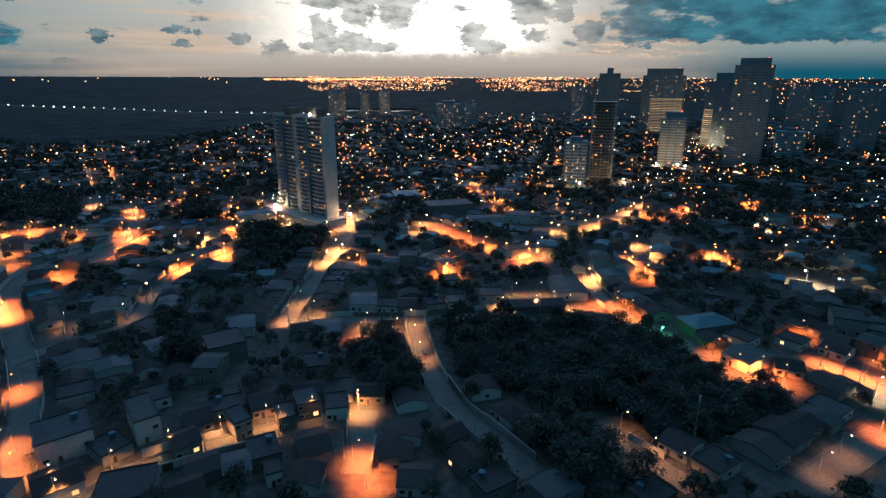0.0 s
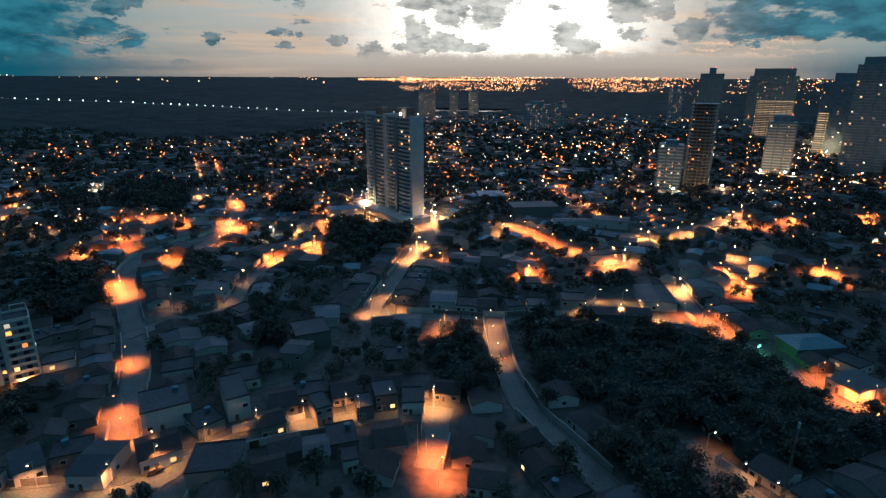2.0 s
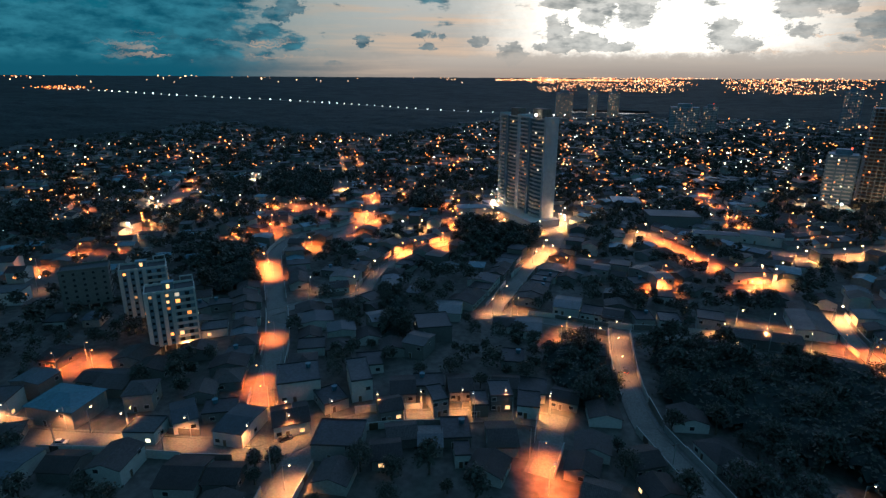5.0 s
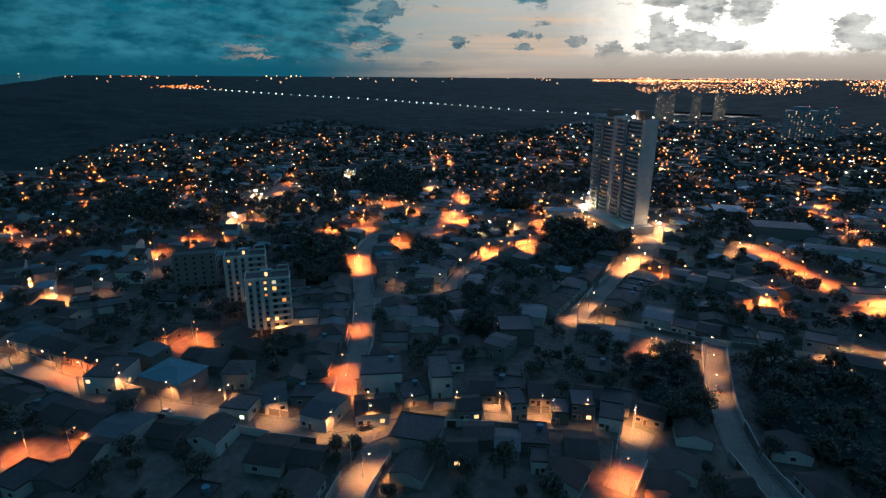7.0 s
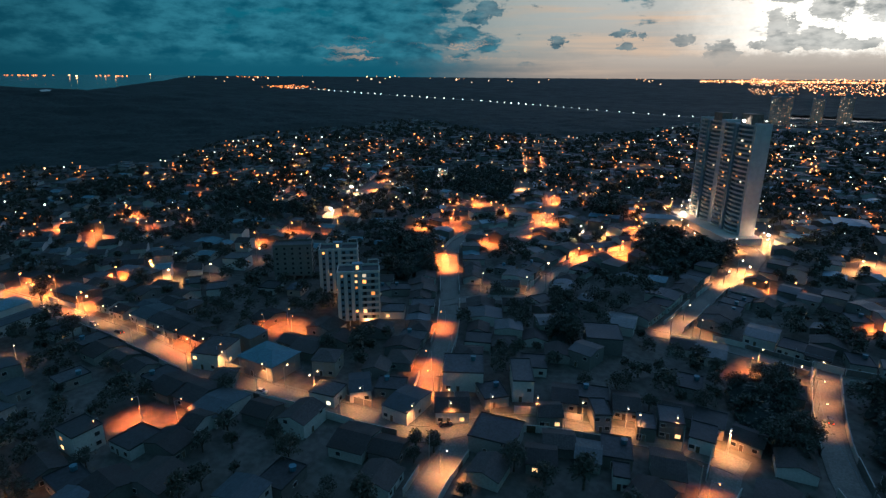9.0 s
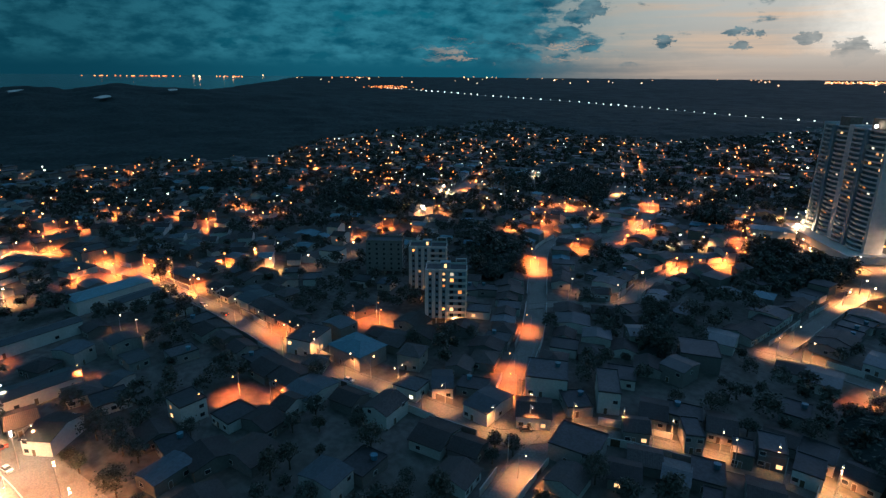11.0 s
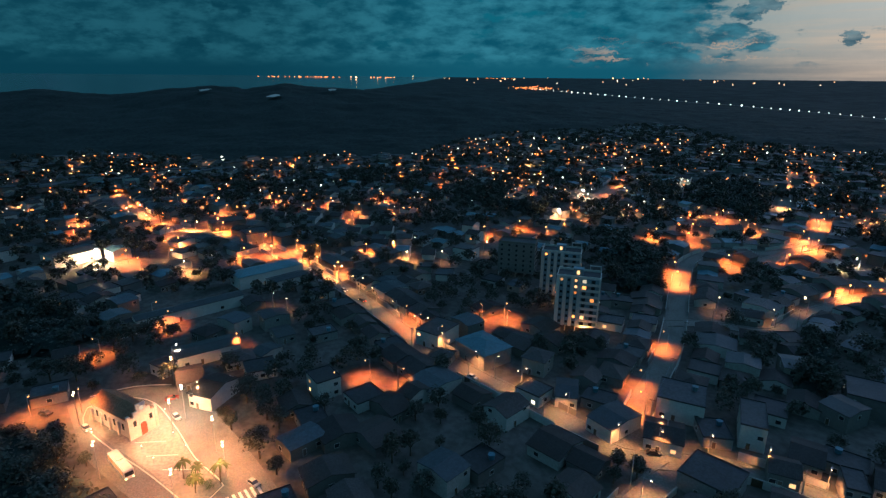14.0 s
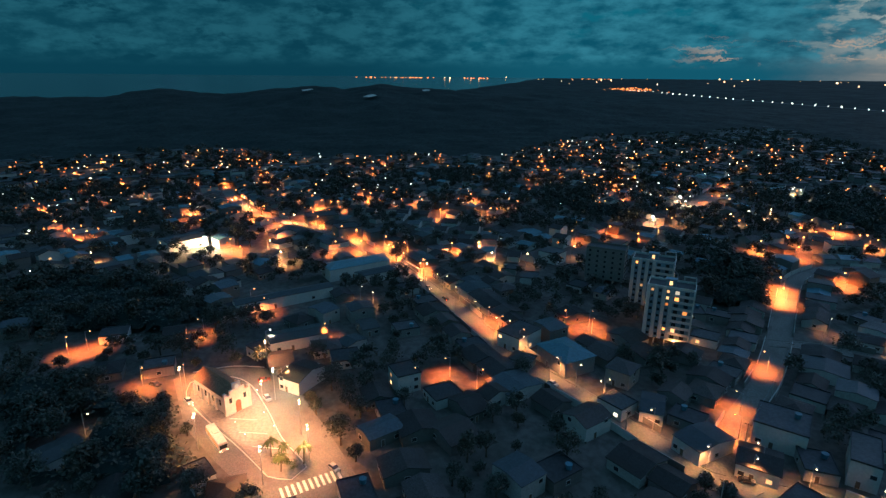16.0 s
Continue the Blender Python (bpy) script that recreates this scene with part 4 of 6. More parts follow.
# ---- street lamps ----
LAMP_DATA = {}
LAMPS = []
for key, watts in (("sodium", 21000.0), ("warm", 12000.0), ("cool", 12500.0), ("dim", 2600.0), ("street", 6800.0), ("far_sodium", 66000.0), ("far_warm", 42000.0), ("far_cool", 40000.0)):
    data = bpy.data.lights.new(key + "_light", "SPOT")
    data.color = LIGHT["warm" if key in ("dim", "street") else key.replace("far_", "")]
    data.energy = watts
    data.shadow_soft_size = 0.3
    data.spot_size, data.spot_blend = radians(138 if "far" in key else 120), 0.7
    LAMP_DATA[key] = data


def street_lamp(kind, label, group, bowl=0.62):
    ob = thing("street_lamp", label, "street lamp", group)
    bm = bmesh.new()
    tube(bm, (0, 0, 0), (0, 0, 7.6), 0.14, 0.09, 8)
    part("pole", bm, "concrete", ob)
    bm = bmesh.new()
    tube(bm, (0, 0, 7.4), (1.7, 0, 8.0), 0.05, 0.05, 6)
    part("arm", bm, "metal", ob)
    bm = bmesh.new()
    box(bm, 1.9, 0, 7.93, 0.9, 0.4, 0.16)
    part("housing", bm, "metal", ob)
    bm = bmesh.new()
    bmesh.ops.create_icosphere(bm, subdivisions=1, radius=bowl / 2, matrix=at(1.9, 0, 7.86 - bowl / 2))
    part("lamp_glass", bm, "warm" if kind in ("dim", "street") else kind, ob)
    lamp = new("light", LAMP_DATA["far_" + kind if bowl > 0.8 and kind != "dim" else kind])
    lamp.parent = ob
    lamp.location = (1.95, 0, 6.2)
    return ob


FIRST = {}
FAR_LAMPS = []
TEXT = {"street": "street lamp with a warm light on a concrete pole", "sodium": "street lamp with an orange sodium light on a concrete pole", "warm": "street lamp with a warm yellow light on a concrete pole", "dim": "street lamp with a weak yellow light on a concrete pole", "cool": "street lamp with a white light on a concrete pole"}


def lamps(group, kind, places):
    for x, y in places:
        if math.hypot(x, y) > 330:
            x, y = x * 0.965, y * 0.965
        gap, turn = nearest_street(x, y)
        m = at(x, y, 0, turn + math.pi / 2 if gap < 3 else rnd.uniform(0, 6.28))
        if math.hypot(x, y) > 500:
            FAR_LAMPS.append((x, y, kind))
            new("light", LAMP_DATA["far_" + kind]).location = (x, y, 6.2)
            LAMPS.append((x, y))
            TAKEN.append((x, y, 8.0))
            continue
        key = (kind, math.hypot(x, y) > 270)
        if key not in FIRST:
            FIRST[key] = ob = street_lamp(kind, TEXT[kind], group, 0.86 if key[1] else 0.42)
            ob.matrix_basis = m
        else:
            ob = copy_thing(FIRST[key], m)
            tagged(ob, group=group)
        LAMPS.append((x, y))
        TAKEN.append((x, y, 5.0 if math.hypot(x, y) < 330 else 8.0))


lamps("orange street lamps along the north street", "sodium", [(-187, 224), (-138, 163), (-119, 133), (-109, 123), (-190, 111), (-190, 122), (-183, 119), (-193, 82), (-179, 85), (-203, 80)])
lamps("orange street lamps round the corner lane", "sodium", [(-24, 128), (-19, 118)])
lamps("warm street lamps of the junction street", "warm", [(-81, 94), (-26, 151)])


def lamp_row(group, kind, name, step, first=6.0, last=1e9, side=1):
    """Lamps at an even step on one pavement of a street, their arms over the road."""
    half, line, _ = [q for q in STREETS if q[2] == name][0]
    gone, due = 0.0, first
    for (ax, ay), (bx, by) in zip(line, line[1:]):
        d = Vector((bx - ax, by - ay))
        while due <= gone + d.length and due < last:
            t = (due - gone) / d.length
            u = d.normalized()
            x, y = ax + d.x * t - u.y * side * (half + 0.8), ay + d.y * t + u.x * side * (half + 0.8)
            m = at(x, y, 0, math.atan2(-u.x * side, u.y * side))
            if (kind, False) not in FIRST:
                FIRST[kind, False] = street_lamp(kind, TEXT[kind], group, 0.42)
                FIRST[kind, False].matrix_basis = m
            else:
                tagged(copy_thing(FIRST[kind, False], m), group=group)
            LAMPS.append((x, y))
            TAKEN.append((x, y, 0.6))
            due += step
        gone += d.length


lamp_row("warm street lamps of the junction street", "street", "junction_street", 13.0, 4.0, side=1)
lamp_row("warm street lamps of the hill street", "street", "hill_street", 15.0, 6.0, 40.0, side=-1)
lamp_row("warm street lamps of the avenue", "street", "avenue", 19.0, 455.0, side=1)
lamps("warm shop lamps of the avenue", "dim", [(-137, 96), (-148, 92), (-188, 83), (-244, 74), (-266, 70)])
lamps("orange street lamps of the upper avenue", "sodium", [(-327, 47), (-366, 38), (-397, 25), (-412, 2), (-442, -12), (-465, -23), (-515, -36), (-575, -48), (-667, -58), (-788, -69), (-308, 71), (-300, 59), (-273, 70), (-336, 63)])
lamps("orange street lamps west of the avenue", "sodium", [(-163, 41), (-166, 53), (-155, 59), (-238, -7), (-252, -15), (-183, -34), (-188, -48), (-222, -73), (-220, -79), (-309, 117), (-297, 95), (-207, 15), (-222, -32)])
lamps("orange street lamps of the west quarter", "sodium", [(-426, -145), (-406, -129), (-601, -213), (-494, -176), (-588, -166), (-519, -146), (-516, -107), (-467, -67), (-588, -99), (-525, -76), (-333, -22), (-699, -17), (-745, -4), (-575, 12), (-415, 23), (-448, 47), (-489, 72), (-473, 79), (-445, 100), (-416, 130), (-399, 118), (-411, 150), (-391, 154), (-420, 183)])
lamps("orange street lamps of the northern quarter", "sodium", [(-653, 286), (-503, 239), (-526, 286), (-535, 318), (-470, 311), (-433, 296), (-391, 271), (-606, 382), (-638, 474), (-331, 274), (-356, 288), (-390, 360), (-420, 400), (-511, 506), (-263, 288), (-266, 322), (-298, 369), (-277, 362), (-255, 366), (-202, 281), (-199, 235), (-300, 224), (-330, 254)])
lamps("orange street lamps past the straight street", "sodium", [(-625, 282), (-552, 319), (-247, 297), (-192, 314), (-198, 338), (-200, 358), (-237, 420), (-251, 439), (-499, 787), (-408, 638), (-353, 556), (-269, 429), (-526, 721), (-485, 686)])
lamps("orange street lamps below the high tower", "sodium", [(-130, 323), (-128, 309), (-166, 425), (-177, 459), (-134, 379), (-140, 366), (-138, 282), (-134, 290), (-210, 467), (-219, 445), (-323, 605), (-347, 754), (-286, 657), (-277, 765), (-244, 655), (-275, 696)])
lamps("orange street lamps of the eastern quarter", "sodium", [(-109, 960), (-33, 981), (-85, 630), (-36, 302), (-45, 293), (2, 298), (4, 278), (19, 355), (25, 329), (39, 314), (49, 302), (1, 384), (6, 370), (-32, 201), (100, 298), (105, 289), (78, 237), (81, 226), (163, 321), (101, 189), (103, 176), (111, 174), (116, 168), (145, 204), (163, 430)])
lamps("orange street lamps of the park street", "sodium", [(18, 620), (30, 567), (34, 521), (43, 482), (47, 450), (-14, 745), (35, 763), (-3, 824), (133, 710), (149, 686), (55, 418), (196, 440), (255, 458), (274, 418), (294, 572), (420, 549), (371, 573), (488, 717), (213, 666), (255, 654), (254, 588), (280, 605), (625, 957), (581, 777), (169, 642), (169, 604), (149, 584)])
lamps("orange street lamps of the far east street", "sodium", [(137, 182), (141, 176), (146, 172), (161, 184), (150, 167), (129, 142)])
lamps("warm street lamps of the eastern quarter", "warm", [(27, 228), (42, 230), (57, 231), (33, 248), (45, 248), (52, 238), (73, 270), (-32, 214), (-20, 207), (-55, 223), (-65, 218), (-66, 237), (-66, 297), (-60, 312), (131, 412), (114, 398), (102, 383), (80, 369), (48, 318), (54, 315), (-10, 398), (149, 429)])
lamps("weak street lamps of the back lanes", "dim", [(100, 125), (110, 132), (52, 141), (56, 128), (61, 122), (-96, 118), (-47, 142), (-240, 33), (-235, 38), (-267, 128), (-275, 160), (-162, -58), (-137, 247), (-134, 221), (-154, 210)])
lamps("warm floodlights at the foot of the high tower", "warm", [(-115, 391), (-105, 376), (-82, 379), (-73, 407), (-74, 428), (-64, 391), (-129, 427), (-122, 408), (-156, 479), (-142, 456)])
lamps("white street lamps of the eastern quarter", "cool", [(194, 255), (185, 268), (141, 161), (233, 388), (512, 1310), (437, 910), (452, 996), (417, 950), (467, 998), (337, 645), (602, 1053), (280, 395), (484, 670), (462, 694), (-408, 1200), (-259, 799), (128, 765), (135, 586), (116, 552), (129, 537), (275, 689), (271, 645), (216, 563), (229, 553)])
lamps("white lamps of the west quarter", "cool", [(-357, -46), (-378, 322), (-403, 465), (-391, 459), (-743, 56), (-315, -124), (-204, -8), (-588, 373), (-482, 339), (-141, 482), (-168, 343)])
lamps("warm lamps of the west quarter", "warm", [(-487, 30), (-475, -34), (-579, 396), (-557, 404), (-526, 528), (-335, 368), (-328, 322), (-276, 113), (-174, -3)])
lamps("orange street lamps between the far western roofs", "sodium", [(-507, -184), (-396, -120), (-699, -172), (-428, -64), (-351, -29), (-740, -41), (-432, -20), (-595, -14), (-396, -9), (-602, -7), (-368, -3), (-507, 1), (-496, 19), (-430, 25), (-453, 36), (-332, 30), (-354, 46), (-607, 102), (-665, 146), (-447, 113), (-462, 162), (-450, 161), (-409, 186), (-478, 237), (-578, 295), (-700, 404), (-316, 186), (-615, 374), (-500, 320), (-392, 258), (-322, 214)])
lamps("orange street lamps between the far northern roofs", "sodium", [(-726, 483), (-725, 545), (-586, 524), (-625, 576), (-436, 407), (-456, 439), (-693, 732), (-764, 848), (-672, 775), (-581, 725), (-285, 374), (-385, 508), (-259, 363), (-536, 773), (-245, 362), (-359, 563), (-222, 373), (-205, 358), (-374, 684), (-235, 480), (-296, 612), (-212, 456), (-278, 600), (-296, 671), (-203, 480), (-264, 641), (-148, 382), (-211, 688)])
lamps("orange street lamps between the eastern roofs", "sodium", [(-95, 772), (-69, 605), (-52, 979), (-15, 633), (52, 841), (74, 920), (44, 290), (66, 410), (146, 721), (91, 439), (169, 778), (69, 235), (75, 229), (106, 277), (174, 421), (164, 324), (166, 310), (261, 475), (269, 398), (359, 529)])
lamps("warm street lamps between the far roofs", "warm", [(-342, -103), (-608, -171), (-481, -28), (-711, -30), (-344, -8), (-309, -1), (-406, 9), (-645, 124), (-309, 116), (-291, 455), (-159, 348), (-68, 333), (-175, 1117), (-17, 375), (110, 747), (75, 376), (176, 629), (194, 551), (155, 440), (124, 342), (123, 317), (384, 816), (379, 754), (205, 324), (102, 540)])
EDGE = [(-130, 700), (-112, 800), (-95, 860), (-86, 730), (-67, 740), (-59, 1000), (-50, 1090), (-43, 1330), (-36, 1030), (-28, 990), (-22, 1150), (-17, 1440), (-10, 1600), (45, 1700)]


def in_town(x, y, margin=0.0):
    az = math.degrees(math.atan2(x, y))
    return math.hypot(x, y) < lerp_table(az, EDGE) - margin


def scattered(n, az0, az1, r0, r1):
    out = []
    while len(out) < n:
        a, r = radians(rnd.uniform(az0, az1)), rnd.uniform(r0, r1)
        q = (r * math.sin(a), r * math.cos(a))
        if all(math.hypot(q[0] - u, q[1] - v) > 22 for u, v in LAMPS + out) and free(*q, 6) and in_town(*q, 15) and not any(inside(*q, wd) for wd in WOODS):
            out.append(q)
    return out


more = scattered(84, -16, 40, 480, 1200)
lamps("street lamps scattered through the eastern quarters", "sodium", more[:50])
lamps("street lamps scattered through the eastern quarters", "warm", more[50:])
more = scattered(104, -112, -16, 560, 990)
lamps("street lamps scattered through the western quarters", "sodium", more[:76])
lamps("street lamps scattered through the western quarters", "warm", more[76:])


# ---- plaza with the church ----
def plaza():
    sheet("plaza_roadway", "worn pale stone roadway round the church square", "road", "pavement", PLAZA, 0.09)
    island = [(-186, -32), (-176, -32), (-160, -24), (-145, -15), (-130, -8), (-127.5, -2), (-131, 1.5), (-146, -4.5), (-162, -8.5), (-180, -14.5), (-186, -22)]
    sheet("plaza_paving", "light concrete paving of the church island", "square", "paving", island, 0.16)


MAT["paving"] = surface("church paving", (0.20, 0.19, 0.172), 0.9, grain=0.25, size=0.4, stain=(0.18, 0.17, 0.15))
plaza()


def church():
    """A small chapel: nave, tiled roof, stepped front with a bell gable, door, side windows, buttresses."""
    L, W, H = 19.0, 7.6, 6.0
    turn = math.atan2(-19 + 32, -162.5 + 182)          # nave axis, front at +x
    ob = thing("church", "small whitewashed church with a clay roof and stepped front", "church", m=at(-172, -22, 0.1, turn))
    TAKEN.append((-172, -22, 14))
    bm = bmesh.new()
    gable_walls(bm, L, W, H, 2.4)
    part("nave", bm, "whitewash", ob)
    bm = bmesh.new()
    gable(bm, L - 0.6, W, H, 2.4, 0.35)
    part("roof", bm, "church_tile", ob)
    bm = bmesh.new()
    x = L / 2 + 0.3
    box(bm, x, 0, 0, 0.7, W + 0.6, 6.6)
    box(bm, x, 0, 6.6, 0.7, W * 0.66, 1.5)
    box(bm, x, 0, 8.1, 0.7, W * 0.36, 2.0)
    for s in (-1, 1):
        box(bm, x, s * (W / 2 + 0.2), 0, 1.0, 0.8, 7.6)
    part("front", bm, "whitewash", ob, "stepped white front wall")
    bm = bmesh.new()
    tube(bm, (x + 0.3, 0, 8.6), (x + 0.42, 0, 8.6), 0.75, 0.75, 16)
    part("rose_window", bm, "win_white", ob)
    bm = bmesh.new()
    tube(bm, (x, 0, 10.1), (x, 0, 11.4), 0.08, 0.06, 6)
    box(bm, x, 0, 10.8, 0.12, 0.9, 0.12)
    part("cross", bm, "metal", ob)
    bm = bmesh.new()
    box(bm, x + 0.33, 0, 0, 0.16, 1.8, 3.2)
    tube(bm, (x + 0.25, 0, 3.2), (x + 0.41, 0, 3.2), 0.9, 0.9, 14)
    part("door", bm, "door_red", ob, "arched red-brown door")
    for s in (-1, 1):
        bm = bmesh.new()
        box(bm, x + 0.33, s * 2.4, 3.9, 0.14, 0.9, 1.7)
        part("front_window", bm, "glass", ob)
        for k in range(4):
            bm = bmesh.new()
            box(bm, -L / 2 + 2.6 + k * 4.4, s * (W / 2 + 0.02), 2.2, 0.9, 0.12, 2.0)
            part("side_window", bm, "glass", ob)
            bm = bmesh.new()
            box(bm, -L / 2 + 0.5 + k * 4.4, s * (W / 2 + 0.3), 0, 0.6, 0.6, 4.2)
            part("buttress", bm, "whitewash", ob)


MAT["door_red"] = surface("painted door", (0.32, 0.08, 0.04), 0.6, grain=0.2)
church()


def crosswalk():
    ob = tagged(new("crosswalk"), "white zebra crossing with worn stripes", "crosswalk", kind="structure")
    for i in range(11):
        bm = bmesh.new()
        box(bm, 0, 0, 0, 4.2, 0.72, 0.012)
        bake(bm, -122.5 - 3.2 * i / 10, -4.5 + 14.5 * i / 10, 0.12, 0.2)
        part("stripe", bm, "paint", ob)


crosswalk()


def kerb_line(pts, label):
    v, f = ribbon(smooth_line(pts, 3), 0, 0.16, 0.2)
    w, g = ribbon(smooth_line(pts, 3), 0, 0.16, 0.05)
    n = len(v)
    faces = f + [(a, a + 2, a + 2 + n, a + n) for a in range(0, n - 2, 2)] + [(a + 1, a + 1 + n, a + 3 + n, a + 3) for a in range(0, n - 2, 2)]
    tagged(raw("kerb", v + w, faces, "whitewash"), label, "kerb", kind="structure")


kerb_line([(-186, -33), (-176, -33), (-160, -25), (-145, -16), (-130, -8)], "white painted kerb round the church island")
kerb_line([(-130, -8), (-127, -2), (-131, 2), (-146, -4), (-162, -8), (-180, -14), (-187, -22), (-186, -33)], "white painted kerb round the church island")
kerb_line([(-193, -33), (-194, -20), (-190, -9)], "white painted kerb beside the square")
kerb_line([(-160, -19), (-157, -11)], "low white step before the church")
kerb_line([(-152, -16), (-149, -8)], "white line across the church forecourt")
kerb_line([(-144, -12), (-141, -5)], "white line across the church forecourt")


def bus(x, y, turn):
    ob = thing("bus", "white city bus with lit windows waiting at the square", "bus", m=at(x, y, 0.12, turn))
    TAKEN.append((x, y, 7))
    bm = bmesh.new()
    box(bm, 0, 0, 0.45, 11.6, 2.5, 2.7)
    bmesh.ops.bevel(bm, geom=bm.edges[:], offset=0.18, segments=2, affect="EDGES")
    part("body", bm, "whitewash", ob)
    for s in (-1, 1):
        for k in range(6):
            bm = bmesh.new()
            box(bm, -4.7 + k * 1.75, s * 1.26, 1.55, 1.5, 0.05, 1.0)
            part("side_window", bm, "win_warm", ob)
        for wx in (-3.6, 3.4):
            bm = bmesh.new()
            tube(bm, (wx, s * 1.0, 0.48), (wx, s * 1.27, 0.48), 0.48, 0.48, 14)
            part("wheel", bm, "tower_dark", ob)
        bm = bmesh.new()
        box(bm, 5.82, s * 0.9, 0.75, 0.06, 0.4, 0.25)
        part("headlight", bm, "warm", ob)
        bm = bmesh.new()
        box(bm, -5.82, s * 0.95, 0.8, 0.06, 0.35, 0.35)
        part("tail_light", bm, "red_lamp", ob)
    bm = bmesh.new()
    box(bm, 5.81, 0, 1.45, 0.05, 2.1, 1.2)
    part("windscreen", bm, "glass", ob)
    bm = bmesh.new()
    box(bm, -1.0, 0, 3.14, 2.2, 1.5, 0.22)
    part("roof_hatch", bm, "whitewash", ob)


bus(-148.5, -21.6, math.atan2(4.7, 11.4))

for i, c in enumerate(((0.55, 0.55, 0.55), (0.05, 0.05, 0.06), (0.30, 0.31, 0.32), (0.28, 0.04, 0.03))):
    MAT["car_%d" % i] = surface("car paint", c, 0.3, grain=0.05, bump=0.01, spec=0.6)


def car(x, y, turn, paint, label, lamp=False):
    ob = thing("car", label, "car", "cars on the streets", at(x, y, 0.13, turn))
    bm = bmesh.new()
    box(bm, 0, 0, 0.25, 4.1, 1.7, 0.6)
    bmesh.ops.bevel(bm, geom=bm.edges[:], offset=0.12, segments=2, affect="EDGES")
    part("body", bm, paint, ob)
    bm = bmesh.new()
    lo = [(-1.75, -0.78, 0.83), (1.05, -0.78, 0.83), (1.05, 0.78, 0.83), (-1.75, 0.78, 0.83)]
    hi = [(-1.2, -0.62, 1.38), (0.3, -0.62, 1.38), (0.3, 0.62, 1.38), (-1.2, 0.62, 1.38)]
    a, b = [bm.verts.new(p) for p in lo], [bm.verts.new(p) for p in hi]
    for i in range(4):
        bm.faces.new((a[i], a[(i + 1) % 4], b[(i + 1) % 4], b[i]))
    bm.faces.new(b)
    part("cabin", bm, "glass", ob)
    bm = bmesh.new()
    box(bm, -0.45, 0, 1.37, 1.5, 1.24, 0.06)
    part("roof", bm, paint, ob)
    for wx in (-1.25, 1.3):
        for s in (-1, 1):
            bm = bmesh.new()
            tube(bm, (wx, s * 0.68, 0.3), (wx, s * 0.87, 0.3), 0.3, 0.3, 12)
            part("wheel", bm, "tower_dark", ob)
    for s in (-1, 1):
        bm = bmesh.new()
        box(bm, 2.04, s * 0.6, 0.55, 0.06, 0.34, 0.16)
        part("headlight", bm, "warm" if lamp else "glass", ob)
        bm = bmesh.new()
        box(bm, -2.04, s * 0.62, 0.58, 0.06, 0.3, 0.14)
        part("tail_light", bm, "red_lamp" if lamp else "door_red", ob)


WHITE, BLACK, GREY, RED = "car_0", "car_1", "car_2", "car_3"
car(-173, -32, 0.45, WHITE, "white hatchback driving round the church", True)
car(-168, -8, 0.35, WHITE, "white hatchback parked beside the square")
car(-128, 9, 0.5, GREY, "silver saloon standing at the zebra crossing")
car(-121, 13, 2.9, BLACK, "dark car with its headlights on", True)
car(-187, -44, 0.9, BLACK, "black car waiting at the corner")
car(-180, -9, 1.6, RED, "red-brown car parked behind the church")
car(-151, 85, 0.45, WHITE, "white car parked on the avenue")
car(-177, 84, 0.25, BLACK, "black car parked before the lit shops")
car(-93.5, 111, 0.95, BLACK, "dark hatchback turning at the junction")
car(-6.5, 190, 1.75, BLACK, "dark car with red tail lights on the lit street", True)
car(-262, 66, 0.25, WHITE, "white car on the busy avenue", True)
car(-276, 62, 3.4, RED, "red car on the busy avenue", True)
car(-250, 68, 0.25, GREY, "silver car on the busy avenue", True)
car(-287, 60, 0.25, WHITE, "white car on the busy avenue", True)
car(-234, 72, 3.4, BLACK, "dark car on the busy avenue", True)


# ---- trees ----
def leaf_cards(bm, centre, spread, count, size, r):
    for _ in range(count):
        p = Vector(centre) + Vector((r.gauss(0, spread), r.gauss(0, spread), r.gauss(0, spread * 0.75)))
        q = Euler((r.uniform(-0.9, 0.9), r.uniform(-0.9, 0.9), r.uniform(0, 6.28))).to_matrix()
        s, k = size * r.uniform(0.6, 1.3), r.uniform(0.45, 0.7)
        pts = [q @ Vector(v) + p for v in ((-s, 0, 0), (0, -s * k, 0.06), (s, 0, 0), (0, s * k, 0.06))]
        bm.faces.new([bm.verts.new(v) for v in pts])


